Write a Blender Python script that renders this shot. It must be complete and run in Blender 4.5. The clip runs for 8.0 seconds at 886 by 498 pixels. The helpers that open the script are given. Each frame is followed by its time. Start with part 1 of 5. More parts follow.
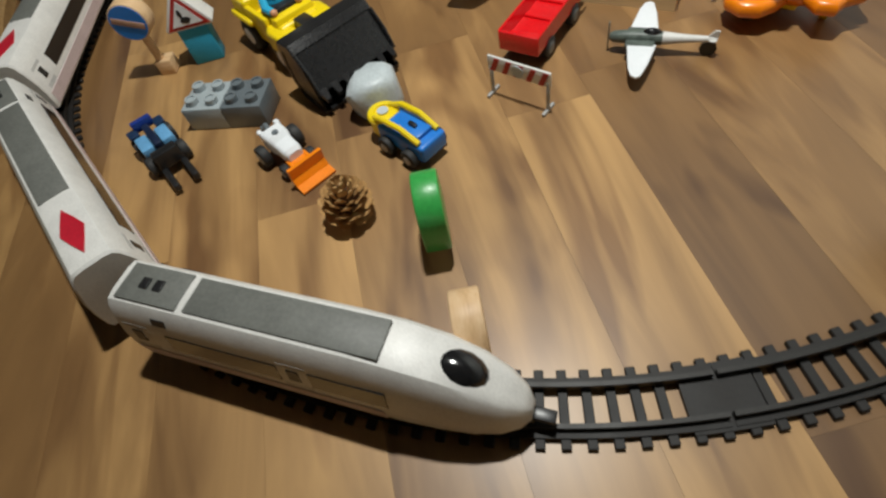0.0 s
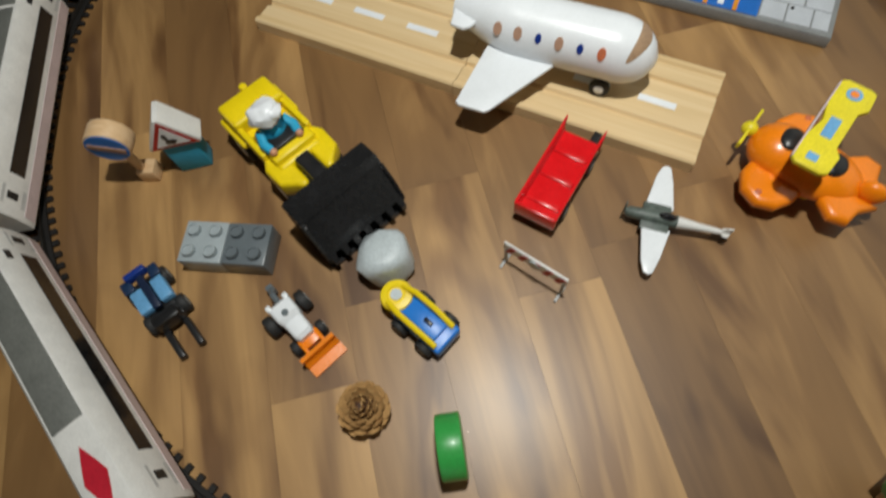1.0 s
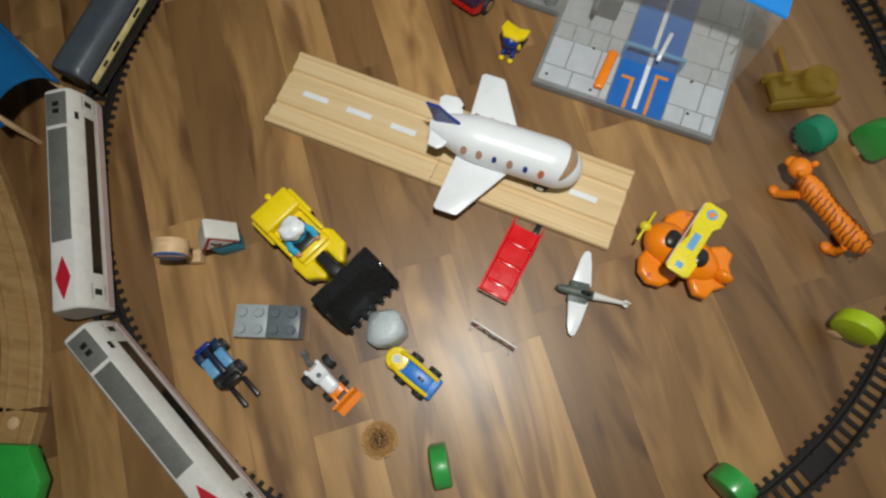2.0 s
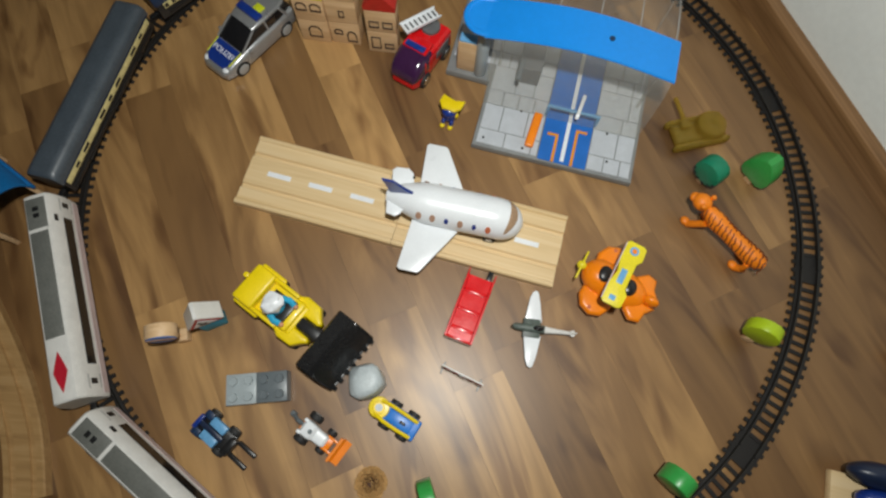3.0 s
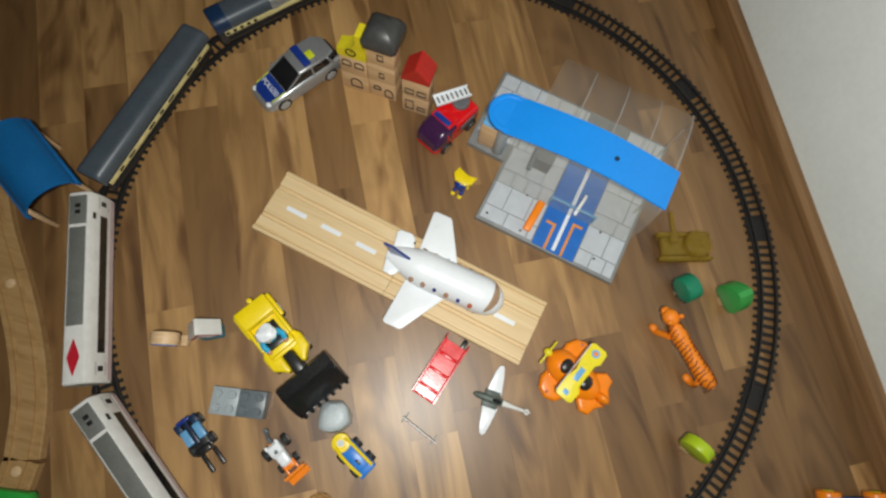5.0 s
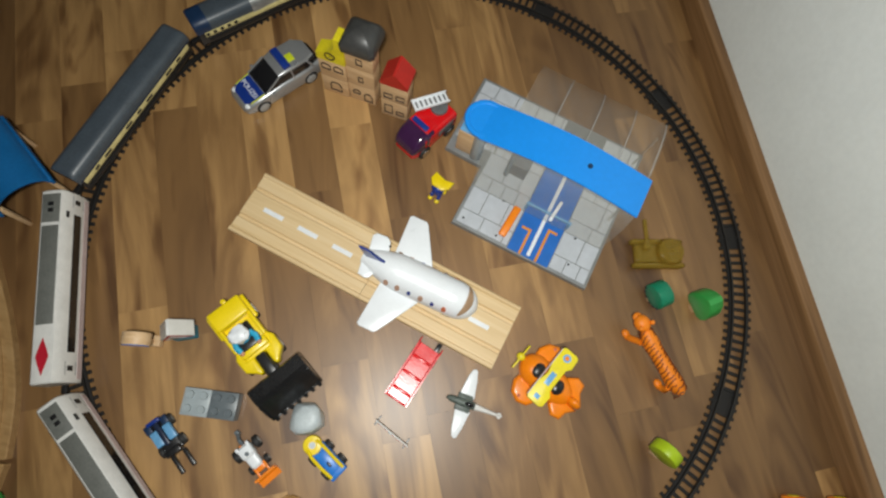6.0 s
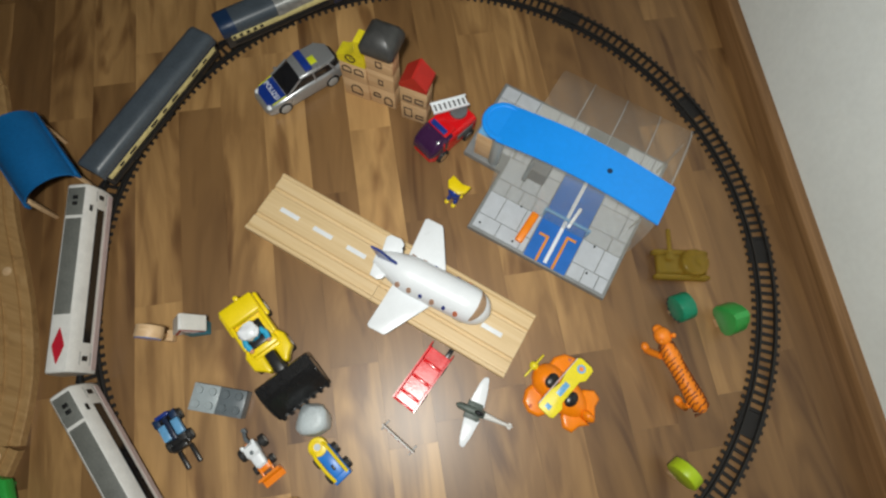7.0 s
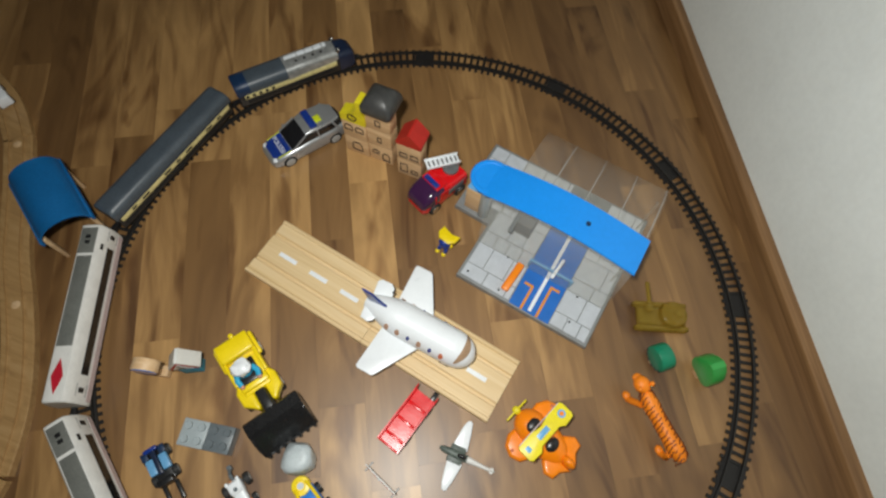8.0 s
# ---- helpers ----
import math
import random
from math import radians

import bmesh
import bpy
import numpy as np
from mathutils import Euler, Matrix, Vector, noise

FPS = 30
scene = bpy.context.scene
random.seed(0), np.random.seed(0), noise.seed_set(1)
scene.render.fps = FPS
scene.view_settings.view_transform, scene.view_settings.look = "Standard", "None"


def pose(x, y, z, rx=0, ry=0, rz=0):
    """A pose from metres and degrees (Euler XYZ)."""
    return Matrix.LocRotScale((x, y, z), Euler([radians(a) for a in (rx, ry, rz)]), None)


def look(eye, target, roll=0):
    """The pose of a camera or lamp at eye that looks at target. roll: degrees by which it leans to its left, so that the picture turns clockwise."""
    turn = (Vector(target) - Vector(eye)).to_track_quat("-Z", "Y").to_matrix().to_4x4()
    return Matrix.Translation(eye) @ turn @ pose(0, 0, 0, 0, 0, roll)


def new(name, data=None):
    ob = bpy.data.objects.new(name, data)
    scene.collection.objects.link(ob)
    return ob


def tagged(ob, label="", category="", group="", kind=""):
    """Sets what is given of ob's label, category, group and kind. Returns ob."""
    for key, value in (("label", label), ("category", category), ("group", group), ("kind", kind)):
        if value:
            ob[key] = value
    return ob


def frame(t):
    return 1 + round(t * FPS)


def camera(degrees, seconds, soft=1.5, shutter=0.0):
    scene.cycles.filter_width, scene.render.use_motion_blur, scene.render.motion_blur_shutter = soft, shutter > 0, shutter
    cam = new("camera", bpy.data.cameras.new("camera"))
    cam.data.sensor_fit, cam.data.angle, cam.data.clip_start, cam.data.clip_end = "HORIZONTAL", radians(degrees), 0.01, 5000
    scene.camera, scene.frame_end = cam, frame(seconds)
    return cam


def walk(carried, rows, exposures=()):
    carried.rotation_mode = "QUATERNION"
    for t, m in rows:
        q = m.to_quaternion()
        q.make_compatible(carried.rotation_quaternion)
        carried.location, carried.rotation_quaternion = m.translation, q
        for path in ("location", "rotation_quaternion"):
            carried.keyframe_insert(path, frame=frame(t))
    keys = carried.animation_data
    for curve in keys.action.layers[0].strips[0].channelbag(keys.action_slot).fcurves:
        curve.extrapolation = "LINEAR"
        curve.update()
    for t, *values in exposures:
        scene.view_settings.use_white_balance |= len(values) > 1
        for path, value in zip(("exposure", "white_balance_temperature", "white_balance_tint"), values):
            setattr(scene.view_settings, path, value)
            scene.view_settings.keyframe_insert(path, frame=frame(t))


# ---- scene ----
cam = camera(79.2, 8.0, soft=2.4, shutter=0.3)
PATH = [
    (0, (0.105, -0.512, 0.251), (-0.459, 0.521, -1.366), -15.8),
    (0.5, (0.068, -0.455, 0.293), (-0.411, 0.384, -1.458), -14.5),
    (1, (0.036, -0.356, 0.354), (-0.299, 0.368, -1.48), -10.5),
    (2.3, (0.01, -0.268, 0.562), (-0.058, 0.194, -1.382), 1.4),
    (2.5, (0.008, -0.262, 0.572), (0.001, 0.224, -1.368), 4.7),
    (3, (0.006, -0.26, 0.606), (0.001, 0.315, -1.309), 4.9),
    (3.5, (0.012, -0.243, 0.636), (-0.029, 0.369, -1.268), 5.4),
    (4, (0.001, -0.246, 0.662), (-0.026, 0.466, -1.207), 10.3),
    (4.5, (0.012, -0.222, 0.675), (-0.092, 0.399, -1.223), 6.6),
    (5, (0.016, -0.184, 0.69), (-0.032, 0.342, -1.239), 12.1),
    (5.2, (0.028, -0.164, 0.706), (0.02, 0.309, -1.237), 16.1),
    (6.3, (0.038, -0.185, 0.693), (0.018, 0.387, -1.223), 16.2),
    (6.5, (0.048, -0.176, 0.695), (-0.057, 0.367, -1.227), 7.1),
    (7, (0.057, -0.186, 0.682), (-0.084, 0.387, -1.229), 6.3),
    (7.5, (0.068, -0.193, 0.691), (-0.093, 0.446, -1.197), 7.4),
    (8, (0.085, -0.211, 0.709), (-0.148, 0.566, -1.12), 5.1),
]

EXPOSURES = [(0.0, 0.04), (0.5, -0.03), (1.0, -0.30), (2.5, -0.35), (4.0, -0.18), (6.5, -0.20), (8.0, -0.17)]
walk(cam, [(t, look(e, g, r)) for t, e, g, r in PATH], EXPOSURES)

# ---------------------------------------------------------------- light
world = bpy.data.worlds.new("world")
scene.world = world
world.use_nodes = True
world.node_tree.nodes["Background"].inputs[0].default_value = (1.0, 0.93, 0.82, 1)
world.node_tree.nodes["Background"].inputs[1].default_value = 0.035

lamp_data = bpy.data.lights.new("phone_torch", "AREA")
lamp_data.shape, lamp_data.size = "DISK", 0.042
lamp_data.energy, lamp_data.color = 7.0, (0.985, 0.995, 0.945)
lamp = new("phone_torch", lamp_data)
lamp.matrix_world = look((0.035, -0.215, 0.79), (0.05, 0.16, 0.0))


# ---------------------------------------------------------------- materials
def mat(name, col, rough=0.45, metal=0.0, vary=0.12, scale=60.0, bump=0.03, spec=0.5, coat=0.0, alpha=None, dirt=None):
    """A plain surface with fine grain, wide mottling and slight unevenness."""
    m = bpy.data.materials.new(name)
    m.use_nodes = True
    nt = m.node_tree
    p = nt.nodes["Principled BSDF"]
    tc = nt.nodes.new("ShaderNodeTexCoord")
    n1 = nt.nodes.new("ShaderNodeTexNoise")
    n1.inputs["Scale"].default_value, n1.inputs["Detail"].default_value = scale, 4
    n2 = nt.nodes.new("ShaderNodeTexNoise")
    n2.inputs["Scale"].default_value, n2.inputs["Detail"].default_value = scale * 9, 3
    nt.links.new(tc.outputs["Object"], n1.inputs["Vector"])
    nt.links.new(tc.outputs["Object"], n2.inputs["Vector"])
    add = nt.nodes.new("ShaderNodeMath")
    add.operation = "ADD"
    nt.links.new(n1.outputs["Fac"], add.inputs[0])
    nt.links.new(n2.outputs["Fac"], add.inputs[1])
    ramp = nt.nodes.new("ShaderNodeMapRange")
    ramp.inputs[1].default_value, ramp.inputs[2].default_value = 0.65, 1.35
    ramp.inputs[3].default_value, ramp.inputs[4].default_value = 0.0, 1.0
    nt.links.new(add.outputs[0], ramp.inputs[0])
    mix = nt.nodes.new("ShaderNodeMix")
    mix.data_type = "RGBA"
    dark = dirt or tuple(c * (1 - 2 * vary) for c in col)
    mix.inputs[6].default_value = (*dark, 1)
    mix.inputs[7].default_value = (*(min(1, c * (1 + vary * 0.5)) for c in col), 1)
    nt.links.new(ramp.outputs[0], mix.inputs[0])
    nt.links.new(mix.outputs[2], p.inputs["Base Color"])
    rr = nt.nodes.new("ShaderNodeMapRange")
    rr.inputs[3].default_value, rr.inputs[4].default_value = max(0.03, rough - 0.08), min(1, rough + 0.12)
    nt.links.new(n1.outputs["Fac"], rr.inputs[0])
    nt.links.new(rr.outputs[0], p.inputs["Roughness"])
    p.inputs["Metallic"].default_value = metal
    p.inputs["Specular IOR Level"].default_value = spec
    p.inputs["Coat Weight"].default_value = coat
    if alpha is not None:
        p.inputs["Alpha"].default_value = alpha
    bp = nt.nodes.new("ShaderNodeBump")
    bp.inputs["Strength"].default_value, bp.inputs["Distance"].default_value = min(1, bump * 4), 0.0006
    nt.links.new(add.outputs[0], bp.inputs["Height"])
    nt.links.new(bp.outputs["Normal"], p.inputs["Normal"])
    return m


def wood(name, dark, mid, light, stretch=(2.2, 34.0, 34.0), rough=0.3, island=False, random_tone=0.0, coat=0.0, bump=0.05, streak=0.5, fineness=0.35, knots=0.0):
    """Wood whose grain runs along the object's own x axis; random_tone: how far single pieces differ."""
    m = bpy.data.materials.new(name)
    m.use_nodes = True
    nt = m.node_tree
    p = nt.nodes["Principled BSDF"]
    tc = nt.nodes.new("ShaderNodeTexCoord")
    info = nt.nodes.new("ShaderNodeObjectInfo")
    off = nt.nodes.new("ShaderNodeVectorMath")
    off.operation = "SCALE"
    off.inputs[0].default_value = (3.1, 7.7, 1.3)
    nt.links.new(info.outputs["Random"], off.inputs["Scale"])
    add = nt.nodes.new("ShaderNodeVectorMath")
    add.operation = "ADD"
    nt.links.new(tc.outputs["Object"], add.inputs[0])
    nt.links.new(off.outputs[0], add.inputs[1])
    mp = nt.nodes.new("ShaderNodeMapping")
    mp.inputs["Scale"].default_value = stretch
    nt.links.new(add.outputs[0], mp.inputs["Vector"])
    big = nt.nodes.new("ShaderNodeTexNoise")
    big.inputs["Scale"].default_value, big.inputs["Detail"].default_value, big.inputs["Distortion"].default_value = 1.0, 5, 1.8
    nt.links.new(mp.outputs[0], big.inputs["Vector"])
    mp2 = nt.nodes.new("ShaderNodeMapping")
    mp2.inputs["Scale"].default_value = tuple(v * 9 if k else v * 3 for k, v in enumerate(stretch))
    nt.links.new(add.outputs[0], mp2.inputs["Vector"])
    fine = nt.nodes.new("ShaderNodeTexNoise")
    fine.inputs["Scale"].default_value, fine.inputs["Detail"].default_value = 1.0, 4
    nt.links.new(mp2.outputs[0], fine.inputs["Vector"])
    val = nt.nodes.new("ShaderNodeMath")
    val.operation = "MULTIPLY_ADD"
    nt.links.new(fine.outputs["Fac"], val.inputs[0])
    val.inputs[1].default_value = fineness
    sc = nt.nodes.new("ShaderNodeMath")
    sc.operation = "MULTIPLY"
    nt.links.new(big.outputs["Fac"], sc.inputs[0])
    sc.inputs[1].default_value = streak * 1.6
    nt.links.new(sc.outputs[0], val.inputs[2])
    tone = nt.nodes.new("ShaderNodeMath")
    tone.operation = "MULTIPLY_ADD"
    if island:
        geo = nt.nodes.new("ShaderNodeNewGeometry")
        nt.links.new(geo.outputs["Random Per Island"], tone.inputs[0])
        nt.links.new(geo.outputs["Random Per Island"], off.inputs["Scale"])
    else:
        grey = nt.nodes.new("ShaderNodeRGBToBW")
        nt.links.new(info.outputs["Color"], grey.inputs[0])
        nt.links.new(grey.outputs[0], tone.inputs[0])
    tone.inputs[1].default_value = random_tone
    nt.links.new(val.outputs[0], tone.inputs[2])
    ramp = nt.nodes.new("ShaderNodeValToRGB")
    span = fineness * 0.5 + streak * 0.8
    e = ramp.color_ramp.elements
    e[0].position, e[0].color = max(0.0, span - 0.26), (*dark, 1)
    e[1].position, e[1].color = min(1.0, span + 0.26 + random_tone), (*light, 1)
    k = e.new(span + random_tone * 0.5)
    k.color = (*mid, 1)
    nt.links.new(tone.outputs[0], ramp.inputs[0])
    colour = ramp.outputs[0]
    if knots:
        mk = nt.nodes.new("ShaderNodeMapping")
        mk.inputs["Scale"].default_value = (2.6, 6.5, 0.0)
        nt.links.new(add.outputs[0], mk.inputs["Vector"])
        bend = nt.nodes.new("ShaderNodeTexNoise")
        bend.inputs["Scale"].default_value = 70
        nt.links.new(add.outputs[0], bend.inputs["Vector"])
        warp = nt.nodes.new("ShaderNodeMixRGB")
        warp.inputs[0].default_value = 0.05
        nt.links.new(mk.outputs[0], warp.inputs[1])
        nt.links.new(bend.outputs["Color"], warp.inputs[2])
        vo = nt.nodes.new("ShaderNodeTexVoronoi")
        vo.inputs["Scale"].default_value = 1.0
        nt.links.new(warp.outputs[0], vo.inputs["Vector"])
        kr = nt.nodes.new("ShaderNodeMapRange")
        kr.inputs[1].default_value, kr.inputs[2].default_value = 0.02, 0.10
        kr.inputs[3].default_value, kr.inputs[4].default_value = knots, 0.0
        nt.links.new(vo.outputs["Distance"], kr.inputs[0])
        kmix = nt.nodes.new("ShaderNodeMix")
        kmix.data_type = "RGBA"
        kmix.inputs[7].default_value = (*(c * 0.55 for c in dark), 1)
        nt.links.new(kr.outputs[0], kmix.inputs[0])
        nt.links.new(colour, kmix.inputs[6])
        colour = kmix.outputs[2]
        # long dark heartwood flames that run along a strip
        mh = nt.nodes.new("ShaderNodeMapping")
        mh.inputs["Scale"].default_value = (2.1, 9.5, 0.0)
        nt.links.new(add.outputs[0], mh.inputs["Vector"])
        hn = nt.nodes.new("ShaderNodeTexNoise")
        hn.inputs["Scale"].default_value, hn.inputs["Detail"].default_value, hn.inputs["Distortion"].default_value = 1.25, 2.5, 2.2
        nt.links.new(mh.outputs[0], hn.inputs["Vector"])
        hr = nt.nodes.new("ShaderNodeMapRange")
        hr.inputs[1].default_value, hr.inputs[2].default_value = 0.54, 0.68
        hr.inputs[3].default_value, hr.inputs[4].default_value = 0.0, 0.85
        nt.links.new(hn.outputs["Fac"], hr.inputs[0])
        hmix = nt.nodes.new("ShaderNodeMix")
        hmix.data_type = "RGBA"
        hmix.blend_type = "MULTIPLY"
        hmix.inputs[7].default_value = (0.46, 0.38, 0.33, 1)
        nt.links.new(hr.outputs[0], hmix.inputs[0])
        nt.links.new(colour, hmix.inputs[6])
        colour = hmix.outputs[2]
    nt.links.new(colour, p.inputs["Base Color"])
    p.inputs["Roughness"].default_value = rough
    p.inputs["Coat Weight"].default_value = coat
    p.inputs["Coat Roughness"].default_value = 0.34
    bp = nt.nodes.new("ShaderNodeBump")
    bp.inputs["Strength"].default_value, bp.inputs["Distance"].default_value = bump, 0.0006
    nt.links.new(fine.outputs["Fac"], bp.inputs["Height"])
    nt.links.new(bp.outputs["Normal"], p.inputs["Normal"])
    return m


def clear(name, tint, rough=0.08, clarity=0.8):
    """Thin clear plastic sheet: mostly see-through, with a glossy film."""
    m = bpy.data.materials.new(name)
    m.use_nodes = True
    nt = m.node_tree
    nt.nodes.remove(nt.nodes["Principled BSDF"])
    out = nt.nodes["Material Output"]
    tr = nt.nodes.new("ShaderNodeBsdfTransparent")
    tr.inputs[0].default_value = (*tint, 1)
    pr = nt.nodes.new("ShaderNodeBsdfPrincipled")
    pr.inputs["Base Color"].default_value = (0.55, 0.55, 0.53, 1)
    pr.inputs["Roughness"].default_value = rough
    mx = nt.nodes.new("ShaderNodeMixShader")
    n = nt.nodes.new("ShaderNodeTexNoise")
    n.inputs["Scale"].default_value = 30
    rg = nt.nodes.new("ShaderNodeMapRange")
    rg.inputs[3].default_value, rg.inputs[4].default_value = max(0, 1 - clarity - 0.08), 1 - clarity + 0.08
    nt.links.new(n.outputs["Fac"], rg.inputs[0])
    nt.links.new(rg.outputs[0], mx.inputs[0])
    nt.links.new(tr.outputs[0], mx.inputs[1])
    nt.links.new(pr.outputs[0], mx.inputs[2])
    nt.links.new(mx.outputs[0], out.inputs["Surface"])
    return m


M_FLOOR = wood("laminate", (0.080, 0.034, 0.011), (0.247, 0.130, 0.046), (0.58, 0.34, 0.130), stretch=(3.0, 17.0, 17.0), rough=0.5, random_tone=0.5, streak=0.44, fineness=0.09, coat=0.46, knots=0.85, bump=0.02)
M_FLOOR_REST = wood("laminate_far", (0.080, 0.034, 0.011), (0.247, 0.130, 0.046), (0.58, 0.34, 0.130), stretch=(3.0, 17.0, 17.0), rough=0.5, island=True, random_tone=0.5, streak=0.44, fineness=0.09, coat=0.46, knots=0.85, bump=0.02)
M_BASEBOARD = wood("baseboard_wood", (0.10, 0.045, 0.015), (0.23, 0.12, 0.048), (0.36, 0.2, 0.09), rough=0.4)
M_PINE = wood("pine", (0.6, 0.42, 0.2), (0.72, 0.53, 0.29), (0.78, 0.61, 0.37), stretch=(3, 60, 60), rough=0.5)
M_BEECH = wood("beech", (0.52, 0.32, 0.16), (0.66, 0.44, 0.24), (0.75, 0.54, 0.33), stretch=(8, 90, 90), rough=0.5)
M_OLDWOOD = wood("wooden_track_wood", (0.3, 0.17, 0.07), (0.42, 0.25, 0.1), (0.5, 0.32, 0.15), stretch=(6, 60, 60), rough=0.45)
M_WALL = mat("wall_paint", (0.86, 0.9, 0.87), 0.8, vary=0.03, scale=14, bump=0.1)
M_CEIL = mat("ceiling_paint", (0.8, 0.8, 0.78), 0.9, vary=0.03, scale=10)
M_TRACK = mat("track_plastic", (0.013, 0.011, 0.010), 0.6, vary=0.25)
M_RAIL = mat("rail_plastic", (0.016, 0.014, 0.012), 0.5, vary=0.25)
M_WHITE = mat("white_plastic", (0.83, 0.86, 0.89), 0.3, vary=0.03, coat=0.2)
M_WHITE_WORN = mat("worn_white_plastic", (0.74, 0.73, 0.7), 0.38, vary=0.08, scale=90)
M_BLACK = mat("black_plastic", (0.018, 0.018, 0.019), 0.3, vary=0.2)
M_BLACK_SHINY = mat("glossy_black_plastic", (0.012, 0.012, 0.013), 0.16, vary=0.2, coat=0.4)
M_ROOFGREY = mat("roof_grey", (0.16, 0.165, 0.15), 0.5, vary=0.15)
M_CARROOF = mat("slate_grey_plastic", (0.07, 0.088, 0.108), 0.36, vary=0.14, scale=35)
M_CREAM = mat("cream_print", (0.80, 0.70, 0.32), 0.5, vary=0.15, scale=120)
M_NAVY = mat("navy_plastic", (0.012, 0.022, 0.055), 0.35, vary=0.15)
M_NAVYBLUE = mat("dark_blue_plastic", (0.010, 0.032, 0.085), 0.4, vary=0.12)
M_SILVER = mat("worn_silver_paint", (0.5, 0.51, 0.5), 0.3, metal=0.5, vary=0.25, scale=120)
M_LILAC = mat("pale_pink_trim", (0.62, 0.5, 0.5), 0.45, vary=0.1)
M_REDLOGO = mat("red_print", (0.5, 0.012, 0.03), 0.4)
M_HUBGREY = mat("pale_grey_print", (0.5, 0.5, 0.49), 0.45)
M_CHROME = mat("chrome", (0.75, 0.75, 0.75), 0.18, metal=1.0, vary=0.05)


# ---------------------------------------------------------------- building helpers
def thing(name, m, label, category, group="", kind=""):
    ob = new(name)
    ob.empty_display_size = 0.01
    ob.matrix_world = m
    return tagged(ob, label, category, group, kind)


def part(name, bm, material, parent=None, label="", smooth=35):
    me = bpy.data.meshes.new(name)
    bmesh.ops.recalc_face_normals(bm, faces=bm.faces)
    bm.to_mesh(me)
    bm.free()
    me.materials.append(material)
    if smooth:
        me.shade_smooth()
        me.set_sharp_from_angle(angle=radians(smooth))
    ob = new(name, me)
    ob.parent = parent
    return tagged(ob, label)


def share(name, src, m, parent):
    """Another piece on the mesh of src."""
    ob = new(name, src.data)
    ob.parent = parent
    ob.matrix_local = m
    return ob


def merge(bm, tmp, m=None):
    if m is not None:
        bmesh.ops.transform(tmp, matrix=m, verts=tmp.verts)
    me = bpy.data.meshes.new("tmp")
    tmp.to_mesh(me)
    tmp.free()
    bm.from_mesh(me)
    bpy.data.meshes.remove(me)
    return bm


def box(c, s, bev=0.0, seg=2, m=None, bm=None, taper=1.0):
    """A bevelled box of size s centred at c; taper scales its top."""
    bm = bm or bmesh.new()
    t = bmesh.new()
    bmesh.ops.create_cube(t, size=1)
    for v in t.verts:
        k = taper if v.co.z > 0 else 1.0
        v.co = Vector((v.co.x * s[0] * k, v.co.y * s[1] * k, v.co.z * s[2]))
    if bev:
        bmesh.ops.bevel(t, geom=t.edges[:], offset=bev, segments=seg, affect="EDGES", profile=0.5)
    bmesh.ops.translate(t, verts=t.verts, vec=c)
    return merge(bm, t, m)


def prism(pts, z0, z1, bev=0.0, seg=2, m=None, bm=None):
    """An outline pulled up from z0 to z1, its rims rounded."""
    bm = bm or bmesh.new()
    t = bmesh.new()
    f = t.faces.new([t.verts.new((x, y, z0)) for x, y in pts])
    r = bmesh.ops.extrude_face_region(t, geom=[f])
    bmesh.ops.translate(t, verts=[g for g in r["geom"] if isinstance(g, bmesh.types.BMVert)], vec=(0, 0, z1 - z0))
    bmesh.ops.recalc_face_normals(t, faces=t.faces)
    if bev:
        rims = [e for e in t.edges if abs(e.verts[0].co.z - e.verts[1].co.z) < 1e-6]
        bmesh.ops.bevel(t, geom=rims, offset=bev, segments=seg, affect="EDGES", profile=0.5)
    return merge(bm, t, m)


def lathe(prof, seg=24, m=None, bm=None):
    """A profile of (radius, z) turned round the z axis."""
    bm = bm or bmesh.new()
    t = bmesh.new()
    rings = [[t.verts.new((r * math.cos(2 * math.pi * k / seg), r * math.sin(2 * math.pi * k / seg), z)) for k in range(seg)] for r, z in prof]
    for a, b in zip(rings, rings[1:]):
        for k in range(seg):
            t.faces.new((a[k], a[(k + 1) % seg], b[(k + 1) % seg], b[k]))
    for ring in (rings[0], rings[-1]):
        if (ring[0].co.xy.length) > 1e-5:
            t.faces.new(ring)
    bmesh.ops.remove_doubles(t, verts=t.verts, dist=1e-6)
    return merge(bm, t, m)


def cyl(c, r, h, axis="z", seg=20, bev=0.0, m=None, bm=None):
    prof = [(r, -h / 2), (r, h / 2)]
    if bev:
        prof = [(r - bev, -h / 2), (r - bev * 0.3, -h / 2 + bev * 0.3), (r, -h / 2 + bev), (r, h / 2 - bev), (r - bev * 0.3, h / 2 - bev * 0.3), (r - bev, h / 2)]
    turn = {"z": pose(*c), "x": pose(*c, 0, 90, 0), "y": pose(*c, 90, 0, 0)}[axis]
    return lathe(prof, seg, (m @ turn) if m is not None else turn, bm)


def loft(rings, caps=True, closed=True, m=None, bm=None):
    bm = bm or bmesh.new()
    t = bmesh.new()
    vs = [[t.verts.new(p) for p in ring] for ring in rings]
    n = len(vs[0])
    for a, b in zip(vs, vs[1:]):
        for k in range(n if closed else n - 1):
            t.faces.new((a[k], a[(k + 1) % n], b[(k + 1) % n], b[k]))
    if caps and closed:
        t.faces.new(vs[0])
        t.faces.new(vs[-1])
    bmesh.ops.recalc_face_normals(t, faces=t.faces)
    return merge(bm, t, m)


